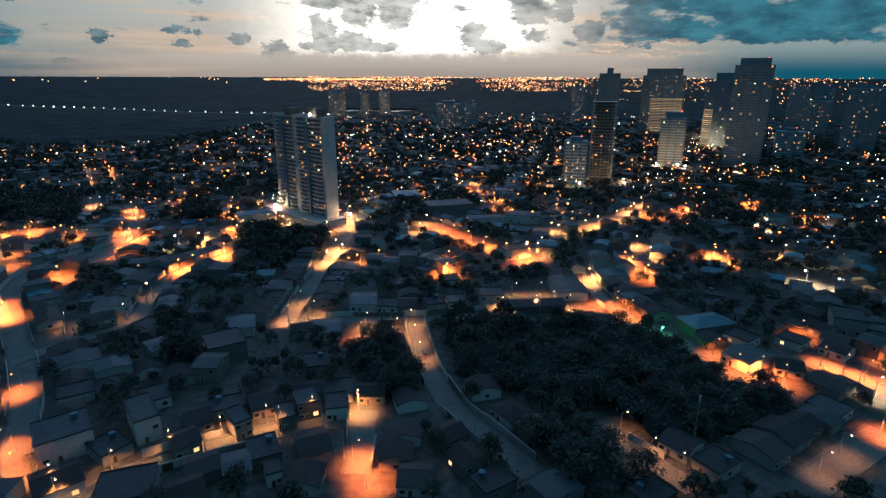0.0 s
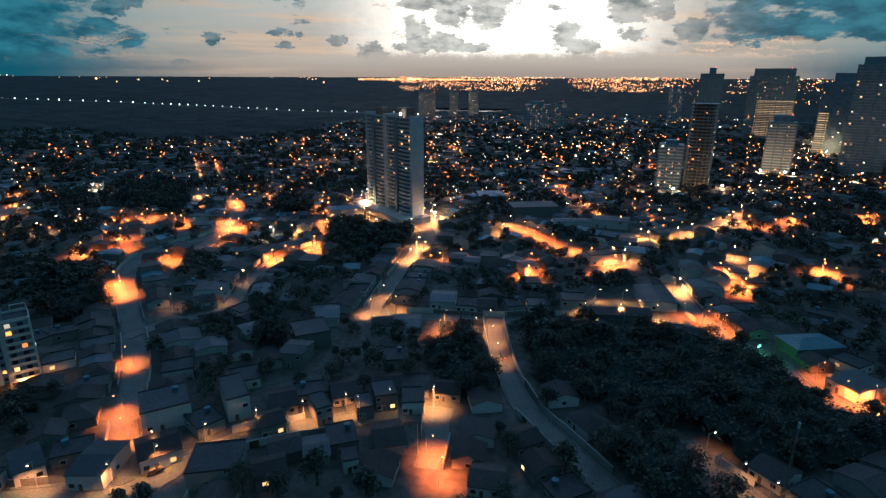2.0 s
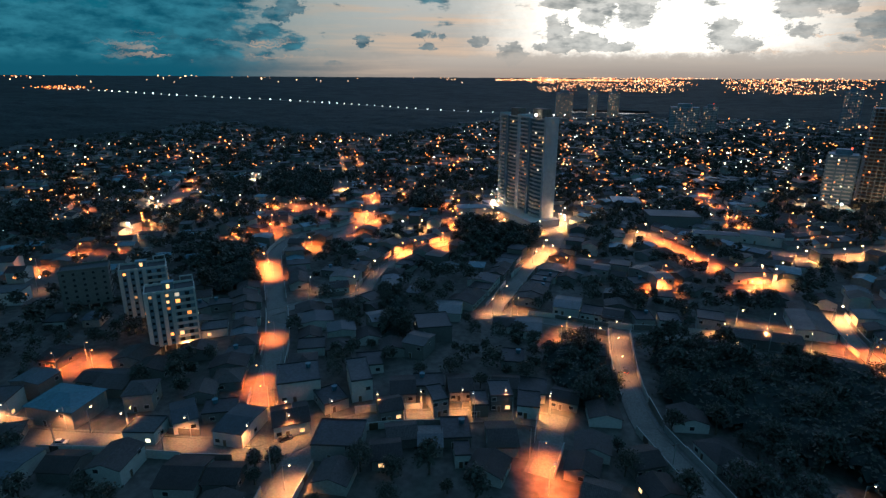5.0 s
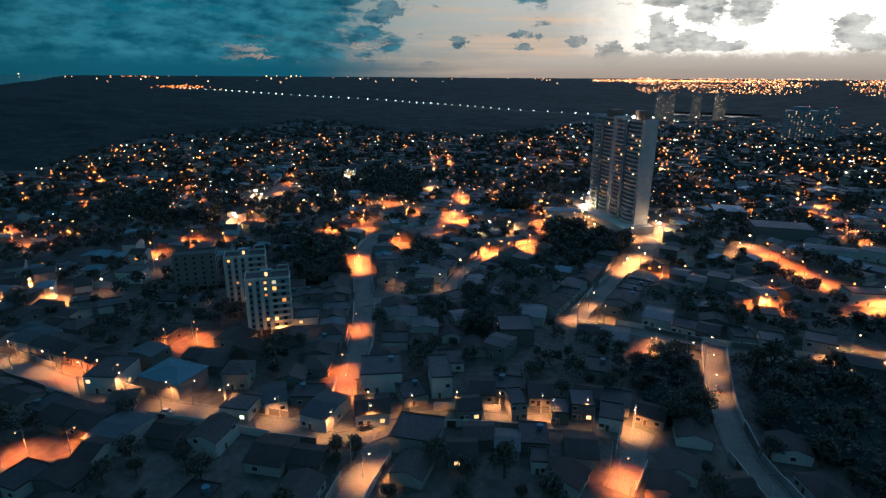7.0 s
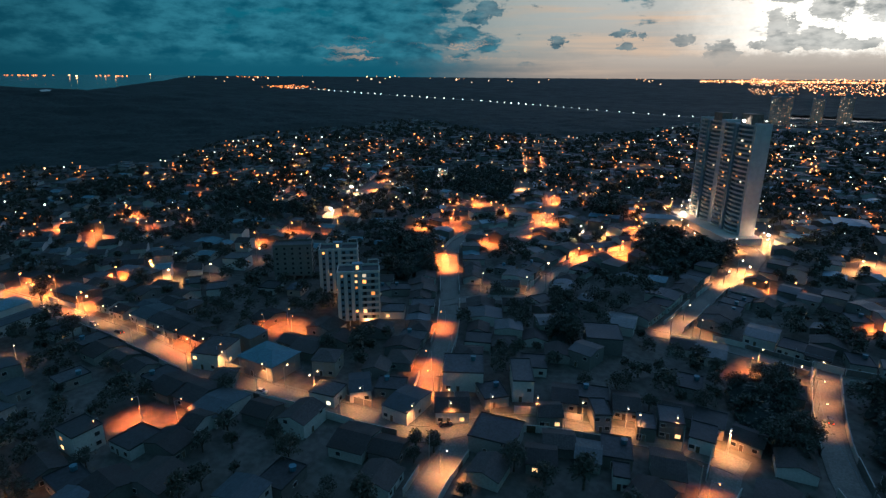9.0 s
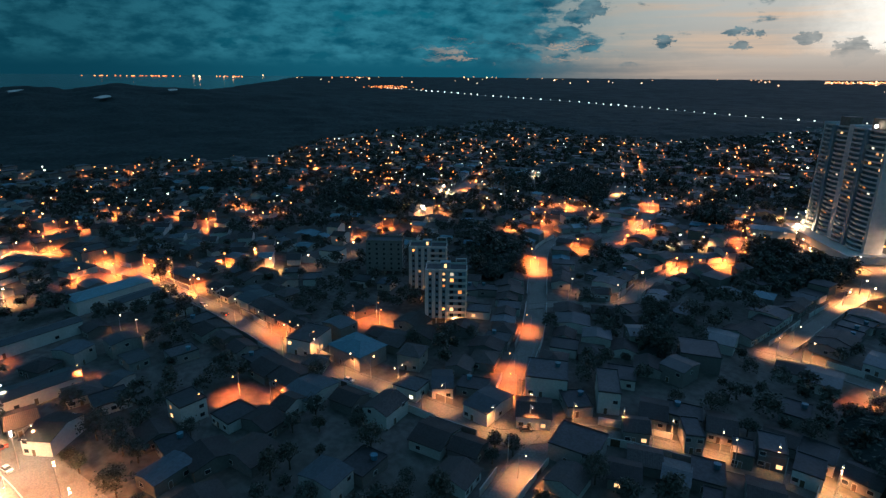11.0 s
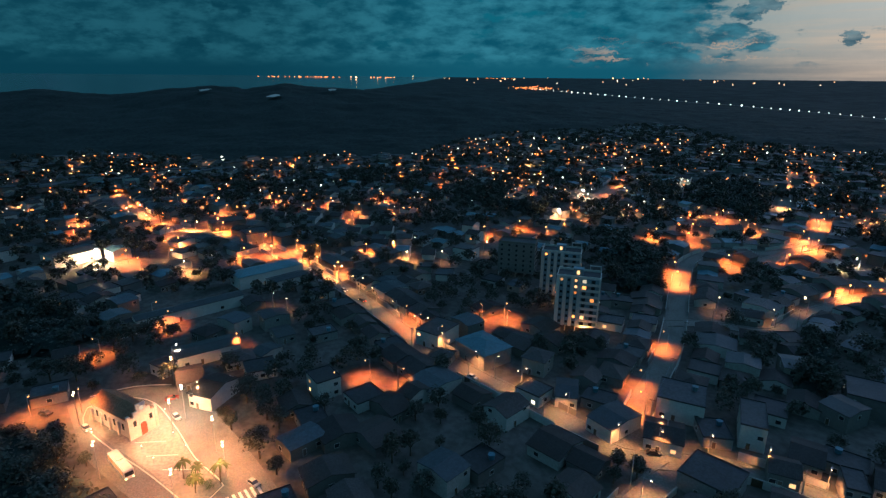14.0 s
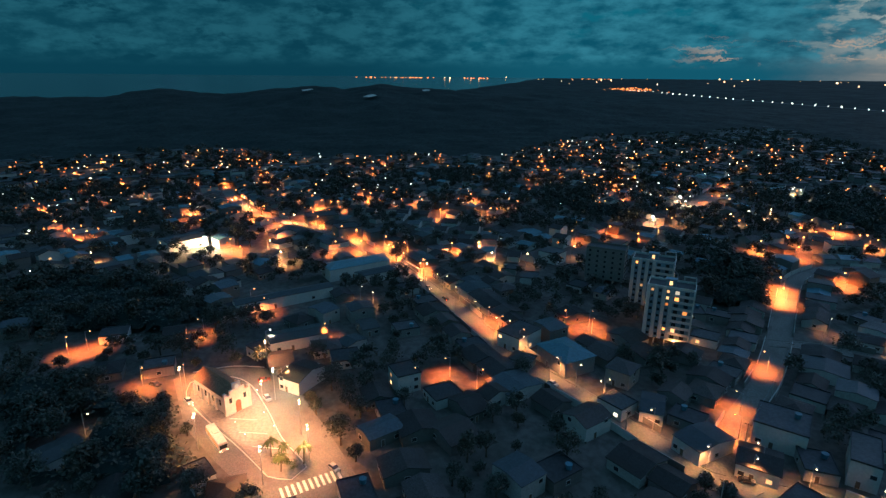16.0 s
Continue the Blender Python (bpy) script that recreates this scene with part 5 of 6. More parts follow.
def tree(seed, height, radius, label):
    r = random.Random(seed)
    ob = thing("tree", label, "tree", "town trees")
    bm = bmesh.new()
    fork = height * 0.35
    tube(bm, (0, 0, 0), (0.1, 0.05, fork), 0.38, 0.24, 8)
    tips = []
    for k in range(6):
        a = k * 1.05 + r.uniform(-0.3, 0.3)
        tip = Vector((math.cos(a) * radius * r.uniform(0.35, 0.6), math.sin(a) * radius * r.uniform(0.35, 0.6), height * r.uniform(0.6, 0.85)))
        tube(bm, (0.1, 0.05, fork - 0.2), tip, 0.17, 0.06, 6)
        tips.append(tip)
    part("trunk", bm, "bark", ob)
    bm = bmesh.new()
    for _ in range(34):
        a, e = r.uniform(0, 6.28), r.uniform(-0.35, 1.35)
        k = radius * r.uniform(0.55, 1.0) * (0.85 + 0.3 * math.sin(a * 2 + seed))
        c = (math.cos(a) * math.cos(e) * k, math.sin(a) * math.cos(e) * k, height * 0.62 + math.sin(e) * height * 0.34 * r.uniform(0.8, 1.1))
        leaf_cards(bm, c, radius * 0.15, 17, 0.5, r)
    for tip in tips:
        leaf_cards(bm, tip, radius * 0.2, 18, 0.5, r)
    part("crown", bm, "leaf", ob)
    return ob


def palm(seed, height):
    r = random.Random(seed)
    ob = thing("palm_tree", "palm with a thin trunk and drooping fronds", "palm", "palms of the square")
    bm = bmesh.new()
    tube(bm, (0, 0, 0), (0.15, 0.1, height * 0.5), 0.22, 0.17, 8)
    tube(bm, (0.15, 0.1, height * 0.5), (0.35, 0.2, height), 0.17, 0.13, 8)
    part("trunk", bm, "bark", ob)
    for k in range(13):
        a, reach, lift = k * 0.483 + r.uniform(-0.15, 0.15), r.uniform(2.3, 3.1), r.uniform(0.1, 1.4)
        bm = bmesh.new()
        prev = None
        for i in range(7):
            t = i / 6
            c = Vector((0.35 + math.cos(a) * reach * t, 0.2 + math.sin(a) * reach * t, height + lift * math.sin(t * 2.2) - 1.9 * t * t))
            wd = 0.45 * math.sin(math.pi * min(0.97, t * 0.9 + 0.1))
            n = Vector((-math.sin(a), math.cos(a), 0)) * wd
            row = [bm.verts.new(c - n - Vector((0, 0, 0.22 * wd))), bm.verts.new(c), bm.verts.new(c + n - Vector((0, 0, 0.22 * wd)))]
            if prev:
                for j in (0, 1):
                    bm.faces.new((prev[j], prev[j + 1], row[j + 1], row[j]))
            prev = row
        part("frond", bm, "palm", ob)
    return ob


TREES = [tree(3, 8.5, 4.2, "dense dark-leaved town tree"), tree(11, 6.5, 3.2, "small round-crowned town tree"),
         tree(19, 11.0, 5.6, "broad old shade tree with a dark crown"), tree(27, 9.5, 3.6, "slender tree with a ragged crown")]
PLACED = []


def plant(x, y, kind=None, s=1.0):
    k = rnd.randrange(4) if kind is None else kind
    m = at(x, y, ground_z(x, y), rnd.uniform(0, 6.28), s)
    if k not in PLACED:
        PLACED.append(k)
        TREES[k].matrix_basis = m
    else:
        copy_thing(TREES[k], m)


for x, y, k, s in ((-138, 12, 2, 0.85), (-155, 6.5, 1, 0.8), (-93, 97.5, 1, 1.0), (-88, 99.5, 1, 1.1), (-241, 58, 2, 1.1), (-305, 66, 2, 1.0), (-297, 62, 0, 0.9),
                   (-352, -25, 2, 1.3), (-347, -18, 0, 1.2), (-430, -12, 2, 1.3), (-232, -22, 0, 1.0), (-225, -28, 2, 1.0), (-206, -38, 2, 1.0), (-210, -46, 0, 1.0)):
    plant(x, y, k, s)
    TAKEN.append((x, y, 3.0))
first = palm(5, 6.0)
first.matrix_basis = at(-132.5, 1.5, 0.1)
for x, y, s in ((-138, -7, 0.9), (-135.5, -3.5, 0.75), (-131, -4.5, 0.8)):
    copy_thing(first, at(x, y, 0.1, x, s))


def shrubs(x, y, label):
    bm = bmesh.new()
    r = random.Random(int(x))
    for _ in range(9):
        leaf_cards(bm, (r.uniform(-2, 2), r.uniform(-1.2, 1.2), 0.6), 0.35, 22, 0.24, r)
    ob = part("shrub_bed", bm, "palm")
    ob.matrix_basis = at(x, y, 0.2)
    tagged(ob, label, "shrub")


shrubs(-133, -2, "flowering shrubs under the palms of the square")
shrubs(-136, -5, "low shrubs on the traffic island")


def square_mast(x, y, kind, watts):
    ob = thing("lamp_mast", "tall twin floodlight mast on the square", "lamp post", "masts of the square", at(x, y, 0.1))
    bm = bmesh.new()
    tube(bm, (0, 0, 0), (0, 0, 11.0), 0.13, 0.09, 8)
    part("pole", bm, "metal", ob)
    bm = bmesh.new()
    box(bm, 0, 0, 11.0, 1.8, 0.12, 0.12)
    part("bar", bm, "metal", ob)
    for s in (-1, 1):
        bm = bmesh.new()
        box(bm, s * 0.8, 0, 10.65, 0.5, 0.45, 0.32)
        part("floodlight", bm, kind, ob)
    data = bpy.data.lights.new("square_light", "SPOT")
    data.spot_size, data.spot_blend = radians(156), 0.6
    data.color, data.energy, data.shadow_soft_size = ((1.0, 0.40, 0.15) if kind == "warm" else LIGHT[kind]), watts * 3.3, 0.4
    lamp = new("light", data)
    lamp.parent, lamp.location = ob, (0, 0, 10.3)


for x, y, kind, watts in ((-188, -8, "warm", 6500), (-146, 1.5, "warm", 9500), (-160, -9, "warm", 7000), (-133, 3, "warm", 8500), (-167, -5.5, "cool", 4200), (-176, -34, "warm", 6500), (-147, -26.5, "warm", 7000), (-127, -9, "warm", 7500)):
    square_mast(x, y, kind, watts)


def church_fill_light(x, y, turn):
    """A low floodlight, added without a known fitting, that washes the church and the paving."""
    ob = thing("floodlight", "added low floodlight on a short post that brightens the church", "floodlight", "church floodlights", at(x, y, 0.1, turn))
    bm = bmesh.new()
    tube(bm, (0, 0, 0), (0, 0, 1.7), 0.06, 0.05, 6)
    part("post", bm, "metal", ob)
    bm = bmesh.new()
    box(bm, 0, 0, 1.7, 0.16, 0.24, 0.18)
    part("lamp_head", bm, "warm", ob)
    data = bpy.data.lights.new("church_light", "POINT")
    data.color, data.energy, data.shadow_soft_size = (1.0, 0.44, 0.19), 2000.0, 0.25
    lamp = new("light", data)
    lamp.parent, lamp.location = ob, (0.6, 0, 2.1)


for x, y in ((-155, -17), (-158, -9), (-172, -11), (-168, -30), (-148, -14), (-150, -6)):
    church_fill_light(x, y, math.atan2(-22 - y, -172 - x))


def hall_floodlight(x, y, z, watts, label):
    LAMPS.append((x, y))
    ob = thing("floodlight", label, "floodlight", "hall floodlights", at(x, y))
    bm = bmesh.new()
    tube(bm, (0, 0, 0), (0, 0, z), 0.12, 0.09, 8)
    part("post", bm, "metal", ob)
    bm = bmesh.new()
    box(bm, 0, 0, z, 1.6, 1.2, 0.8)
    part("lamp_head", bm, "cool", ob)
    data = bpy.data.lights.new("hall_light", "POINT")
    data.color, data.energy, data.shadow_soft_size = (1.0, 0.62, 0.32), watts, 0.5
    lamp = new("light", data)
    lamp.parent, lamp.location = ob, (0, 0, z - 0.8)


hall_floodlight(-345, -43, 8, 63000, "glaring white floodlight over a yard by the hall")
hall_floodlight(-379, 318, 7, 46200, "glaring white floodlight over a low white roof")
hall_floodlight(-325, 252, 7, 21000, "white floodlight over a yard")
hall_floodlight(194, 252, 6, 10920, "glaring white floodlight on a house wall")
hall_floodlight(452, 985, 9, 54600, "glaring floodlights at the foot of a tower")
hall_floodlight(421, 912, 9, 52000, "glaring floodlights on the forecourt of the dark towers")
hall_floodlight(236, 620, 9, 30000, "bright floodlight over a forecourt below a tower")
hall_floodlight(262, 606, 9, 24000, "bright floodlight beside the entrance of a pale tower")
hall_floodlight(388, 815, 9, 60000, "bright floodlight over a car park between towers")
hall_floodlight(125, 508, 8, 15000, "bright floodlight at the foot of a mid-rise block")
hall_floodlight(172, 530, 8, 15000, "floodlight beside the unfinished tower")
hall_floodlight(425, 940, 9, 33600, "glaring floodlights at the foot of a tower")
hall_floodlight(268, 640, 6, 12000, "white floodlight at the foot of a pale tower")
hall_floodlight(122, 545, 6, 12000, "white floodlight at the foot of a block")
# added lamps that stand in for the city glow on three distant towers
for x, y in ((-268, 1485), (-205, 1540), (-152, 1540)):
    hall_floodlight(x, y, 9, 9000, "added white floodlight that brightens the front of a distant tower")
hall_floodlight(-66, 392, 6, 25200, "white floodlight at the tower's foot")
hall_floodlight(-128, 420, 6, 21000, "white floodlight at the tower's foot")

# ---- street walls ----
WALLED = {"junction_street": (20, 0.8), "avenue": (300, 0.55), "north_street": (200, 0.6), "hill_street": (60, 0.9), "cross_street": (80, 0.7), "east_street": (80, 0.6),
          "dim_street": (80, 0.7), "back_lane": (30, 0.8), "south_street": (30, 0.8), "grove_street": (40, 0.6), "far_east_street": (40, 0.8), "corner_lane": (20, 0.8)}
for half, line, name in STREETS:
    if name not in WALLED:
        continue
    share = WALLED[name][1]
    for side in (-1, 1):
        for i in range(0, len(line) - 2, 2):
            (ax, ay), (bx, by) = line[i], line[i + 2]
            if math.hypot(ax, ay) > 430 or rnd.random() > share or inside(ax, ay, PLAZA):
                continue
            d = Vector((bx - ax, by - ay))
            L = d.length
            d.normalize()
            off = side * (half + 1.4)
            cx, cy = (ax + bx) / 2 - d.y * off, (ay + by) / 2 + d.x * off
            if not free(cx, cy, 0.5) or nearest_street(cx, cy)[0] < 1.1:
                continue
            ob = thing("yard_wall", "rendered yard wall along the street", "wall", "yard walls", at(cx, cy, 0, math.atan2(d.y, d.x)))
            h = rnd.uniform(1.9, 2.7)
            bm = bmesh.new()
            box(bm, 0, 0, 0, L * 0.99, 0.2, h)
            part("panel", bm, "whitewash" if rnd.random() < 0.55 else "plaster", ob)
            bm = bmesh.new()
            box(bm, 0, 0, h, L * 0.99, 0.3, 0.08)
            part("coping", bm, "concrete", ob)
            if rnd.random() < 0.3:
                bm = bmesh.new()
                box(bm, rnd.uniform(-1, 1), -side * -0.12, 0, 2.6, 0.1, min(h - 0.1, 2.3))
                part("gate", bm, "wood", ob, "plain metal gate")

# ---- town houses ----
GRID = {}


def roomy(x, y, gap):
    k = 14.0
    i, j = int(x // k), int(y // k)
    for a in (-1, 0, 1):
        for b in (-1, 0, 1):
            for px, py in GRID.get((i + a, j + b), ()):
                if (x - px) ** 2 + (y - py) ** 2 < gap * gap:
                    return False
    GRID.setdefault((i, j), []).append((x, y))
    return True


def near_variants():
    out = []
    for i, (w, d, h, roof, lit, tank) in enumerate(((9, 10, 3.2, "gable", 0, 0), (8, 12, 3.3, "gable", 0, 0), (10, 9, 3.4, "hip", 0, 0), (9, 11, 6.0, "shed", 0, 0), (8, 10, 3.4, "flat", 0, 1),
                                                   (11, 14, 3.8, "shed", 0, 0), (9, 9, 3.2, "gable", 0, 0), (8, 9, 3.3, "gable", 1, 0), (10, 12, 3.3, "gable", 0, 0), (7, 10, 3.3, "shed", 0, 0), (9, 10, 3.3, "flat", 1, 0))):
        out.append(house(w, d, h, roof, "plaster" if i % 5 else "whitewash", lit, tank=bool(tank)))
    return out


NEAR = near_variants()
SIZE = [(9, 10), (8, 12), (10, 9), (9, 11), (8, 10), (11, 14), (9, 9), (8, 9), (10, 12), (7, 10), (9, 10)]
FEET = {}


def discs(x, y, turn, w, d):
    """A plan w by d as a few discs in a row along its longer side."""
    r, span = min(w, d) / 2, max(w, d) - min(w, d)
    a = turn if w > d else turn + math.pi / 2
    n = 1 + math.ceil(span / r) if span > 0.6 else 1
    return [(x + math.cos(a) * q, y + math.sin(a) * q, r) for q in ([0.0] if n == 1 else [-span / 2 + span * i / (n - 1) for i in range(n)])]


def fits(x, y, turn, w, d, slack=0.5):
    """Whether a plan stands clear of all that is built; if so it is taken."""
    mine = discs(x, y, turn, w, d)
    for a, b, r in mine:
        i, j = int(a // 12), int(b // 12)
        for u in (-1, 0, 1):
            for v in (-1, 0, 1):
                for p, q, t in FEET.get((i + u, j + v), ()):
                    if (a - p) ** 2 + (b - q) ** 2 < (r + t - slack) ** 2:
                        return False
    for a, b, r in mine:
        FEET.setdefault((int(a // 12), int(b // 12)), []).append((a, b, r))
    return True


def open_ground(x, y, w, d):
    return in_town(x, y, 10) and not any(inside(x, y, wd) for wd in WOODS) and not inside(x, y, PLAZA) and free(x, y, min(w, d) / 2 - 0.6)


def rows_of_lots():
    """Plots along both sides of every street: wall to wall, their fronts to the street."""
    out = []
    for half, line, name in STREETS:
        for side in (-1, 1):
            gone = 0.0
            for (ax, ay), (bx, by) in zip(line, line[1:]):
                d = Vector((bx - ax, by - ay))
                L = d.length
                d.normalize()
                while gone < L:
                    k = rnd.choice((0, 1, 2, 4, 5, 6, 7, 8, 9, 10))
                    w, deep = SIZE[k]
                    off = side * (half + 3.2 + deep / 2 + rnd.uniform(0, 2.4))
                    s = gone + w / 2
                    out.append((ax + d.x * s - d.y * off, ay + d.y * s + d.x * off, math.atan2(d.y, d.x) + (0 if side > 0 else math.pi), k, half))
                    gone += w + rnd.choice((0.2, 0.2, 0.4, 3.0))
                gone -= L
    return out


def block_bearing(x, y):
    """Bearing of the plots at a place: that of the nearest street, or of the quarter's grid."""
    gap, turn = nearest_street(x, y)
    return gap, turn if gap < 45 else 0.55 + 0.5 * round(2 * noise.noise((x * 0.004, y * 0.004, 0)))


used = set()
PLOTS, GROVES = [], []


def settle(lots):
    for x, y, turn, k, half in lots:
        w, d = SIZE[k]
        r, az = math.hypot(x, y), math.degrees(math.atan2(x, y))
        if r < 95 or r > 640 or not -114 < az < 42 or not open_ground(x, y, w, d):
            continue
        if nearest_street(x, y)[0] < (d / 2 + 1.6 if half else max(w, d) / 2 + 1.6) or not fits(x, y, turn, w, d):
            continue
        PLOTS.append((r, x, y, turn, k))


settle(rows_of_lots())
# yard trees in loose groups, before the back plots fill up
for _ in range(14000):
    az, r = radians(rnd.uniform(-114, 42)), math.sqrt(rnd.uniform(95 ** 2, 600 ** 2))
    x, y = r * math.sin(az), r * math.cos(az)
    if noise.noise((x / 38, y / 38, 7.0)) > rnd.uniform(-0.25, 0.3) and nearest_street(x, y)[0] > 3.0 and all((x - u) ** 2 + (y - v) ** 2 > (60 if r < 250 else 170) for u, v in LAMPS) and open_ground(x, y, 4, 4) and fits(x, y, 0, 5.4, 5.4, 0.6):
        GROVES.append((x, y, rnd.randrange(4), rnd.uniform(0.6, 1.0)))
back = []
for _ in range(24000):
    az, r = radians(rnd.uniform(-114, 42)), math.sqrt(rnd.uniform(95 ** 2, 640 ** 2))
    x, y = r * math.sin(az), r * math.cos(az)
    back.append((x, y, block_bearing(x, y)[1] + rnd.choice((0, 0, math.pi, math.pi / 2)) + rnd.uniform(-0.03, 0.03), rnd.randrange(len(NEAR)), None))
settle(back)
PLOTS.sort()
for r, x, y, turn, k in PLOTS[:255]:
    m = at(x, y, 0, turn, rnd.uniform(0.96, 1.02))
    if k not in used:
        used.add(k)
        NEAR[k].matrix_basis = m
    else:
        copy_thing(NEAR[k], m)

# ---- farther houses, too many to count ----
def add_house(walls, roofs, x, y, z, w, d, h, rise, turn):
    """Walls and a two-slope or flat roof, added to two lists of verts and faces."""
    c, s = math.cos(turn), math.sin(turn)

    def put(V, F, pts, faces):
        n = len(V)
        V += [(x + a * c - b * s, y + a * s + b * c, z + q) for a, b, q in pts]
        F += [tuple(n + i for i in f) for f in faces]

    a, b = w / 2, d / 2
    quads = [(0, 1, 5, 4), (1, 2, 6, 5), (2, 3, 7, 6), (3, 0, 4, 7)]
    pts = [(-a, -b, 0), (a, -b, 0), (a, b, 0), (-a, b, 0), (-a, -b, h), (a, -b, h), (a, b, h), (-a, b, h)]
    if rise:
        put(*walls, pts + [(-a, 0, h + rise), (a, 0, h + rise)], quads + [(4, 7, 8)[::-1], (5, 6, 9)])
        a, b, q = a + 0.4, b + 0.4, h - 0.15
        put(*roofs, [(-a, -b, q), (a, -b, q), (a, 0, h + rise + 0.1), (-a, 0, h + rise + 0.1), (a, b, q), (-a, b, q),
                     (-a, -b, q - 0.2), (a, -b, q - 0.2), (a, b, q - 0.2), (-a, b, q - 0.2)],
            [(0, 1, 2, 3), (3, 2, 4, 5), (6, 7, 1, 0), (8, 9, 5, 4)])
    else:
        put(*walls, pts, quads)
        put(*roofs, [(k * (a + 0.2), m * (b + 0.2), h + q) for q in (0, 0.35) for k, m in ((-1, -1), (1, -1), (1, 1), (-1, 1))], quads + [(4, 5, 6, 7), (3, 2, 1, 0)])


SETS = {k: ([], []) for k in ("plaster", "whitewash", "tile", "slab", "sheet", "blue_sheet")}
PANES = {k: ([], []) for k in ("win_warm", "win_white", "win_orange")}


def add_box(V, F, x, y, z, sx, sy, sz, turn):
    c, s, n = math.cos(turn), math.sin(turn), len(V)
    for k in (0, 1):
        for a, b in ((-1, -1), (1, -1), (1, 1), (-1, 1)):
            V.append((x + (a * sx * c - b * sy * s) / 2, y + (a * sx * s + b * sy * c) / 2, z + k * sz))
    F += [(n, n + 1, n + 5, n + 4), (n + 1, n + 2, n + 6, n + 5), (n + 2, n + 3, n + 7, n + 6), (n + 3, n, n + 4, n + 7), (n + 4, n + 5, n + 6, n + 7)]


for r, x, y, turn, k in PLOTS[255:]:
    w, d = SIZE[k]
    h = rnd.choice((3.2, 3.2, 3.4, 3.6, 3.3, 6.1))
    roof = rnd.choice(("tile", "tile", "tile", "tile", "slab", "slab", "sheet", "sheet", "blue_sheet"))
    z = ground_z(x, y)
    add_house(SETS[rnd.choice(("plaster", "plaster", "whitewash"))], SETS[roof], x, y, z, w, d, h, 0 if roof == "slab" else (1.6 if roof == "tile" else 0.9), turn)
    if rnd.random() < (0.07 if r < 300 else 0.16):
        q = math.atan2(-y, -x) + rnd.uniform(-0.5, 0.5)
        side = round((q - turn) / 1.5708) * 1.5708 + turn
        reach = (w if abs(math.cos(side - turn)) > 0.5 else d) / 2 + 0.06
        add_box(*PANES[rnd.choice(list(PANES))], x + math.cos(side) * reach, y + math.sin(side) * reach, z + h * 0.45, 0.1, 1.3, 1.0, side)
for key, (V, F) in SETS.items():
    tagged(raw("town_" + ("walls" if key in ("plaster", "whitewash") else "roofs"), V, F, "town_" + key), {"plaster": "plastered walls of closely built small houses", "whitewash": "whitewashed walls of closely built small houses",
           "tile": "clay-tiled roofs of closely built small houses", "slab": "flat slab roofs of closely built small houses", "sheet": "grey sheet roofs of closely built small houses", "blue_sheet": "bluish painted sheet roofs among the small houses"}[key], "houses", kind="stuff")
for key, (V, F) in PANES.items():
    tagged(raw("town_windows", V, F, key), "lit windows of the closely built small houses", "windows", kind="stuff")


# close canopies of the town's woods
def wood_canopy(ring):
    xs, ys = [p[0] for p in ring], [p[1] for p in ring]
    step, V, F, index = 2.6, [], [], {}
    nx, ny = int((max(xs) - min(xs)) / step) + 2, int((max(ys) - min(ys)) / step) + 2

    def depth(x, y):
        best = 1e9
        for (ax, ay), (bx, by) in zip(ring, ring[1:] + ring[:1]):
            dx, dy = bx - ax, by - ay
            t = max(0.0, min(1.0, ((x - ax) * dx + (y - ay) * dy) / (dx * dx + dy * dy)))
            best = min(best, math.hypot(x - ax - t * dx, y - ay - t * dy))
        return best

    for i in range(nx):
        for j in range(ny):
            x, y = min(xs) + i * step, min(ys) + j * step
            if not inside(x, y, ring) or nearest_street(x, y)[0] < 3 or not free(x, y, 1.0):
                continue
            x, y = x + rnd.uniform(-0.9, 0.9), y + rnd.uniform(-0.9, 0.9)
            k = min(1.0, depth(x, y) / 7.0)
            index[i, j] = len(V)
            V.append((x, y, 1.2 + k * (4.6 + 2.4 * noise.noise((x * 0.09, y * 0.09, 0)) + 2.0 * noise.noise((x * 0.3, y * 0.3, 5)))))
    for (i, j), a in index.items():
        q = [index.get(k) for k in ((i, j), (i + 1, j), (i + 1, j + 1), (i, j + 1))]
        if None not in q:
            F.append(tuple(q))
    if F:
        tagged(raw("wood_canopy", V, F, "canopy"), "close dark canopy of a wood among the houses", "wood", kind="stuff")
        r, LV, LF = random.Random(len(V)), [], []
        for x, y, z in V:
            for _ in range(7):
                q = Euler((r.uniform(-0.8, 0.8), r.uniform(-0.8, 0.8), r.uniform(0, 6.28))).to_matrix()
                c, size, n = Vector((x + r.gauss(0, 1.0), y + r.gauss(0, 1.0), z + r.uniform(-0.7, 1.2))), r.uniform(0.4, 0.9), len(LV)
                LV += [tuple(q @ (Vector(v) * size) + c) for v in ((-1, 0, 0), (0, -0.6, 0.1), (1, 0, 0), (0, 0.6, 0.1))]
                LF.append((n, n + 1, n + 2, n + 3))
        tagged(raw("wood_leaves", LV, LF, "leaf"), "dark leaf clumps over the wood's canopy", "leaves", kind="stuff")


for ring in WOODS:
    wood_canopy(ring)

# trees in the woods and yards
SPOTS = []
for ring in WOODS:
    xs, ys = [p[0] for p in ring], [p[1] for p in ring]
    area = (max(xs) - min(xs)) * (max(ys) - min(ys))
    for _ in range(int(min(110, area / 40))):
        x, y = rnd.uniform(min(xs), max(xs)), rnd.uniform(min(ys), max(ys))
        if inside(x, y, ring) and nearest_street(x, y)[0] > 2.5 and free(x, y, 1.5) and roomy(x, y, 4.4):
            SPOTS.append((x, y, rnd.choice((0, 2, 2, 3)), rnd.uniform(0.85, 1.2)))
SPOTS.sort(key=lambda s: math.hypot(s[0], s[1]))
GROVES.sort(key=lambda s: math.hypot(s[0], s[1]))
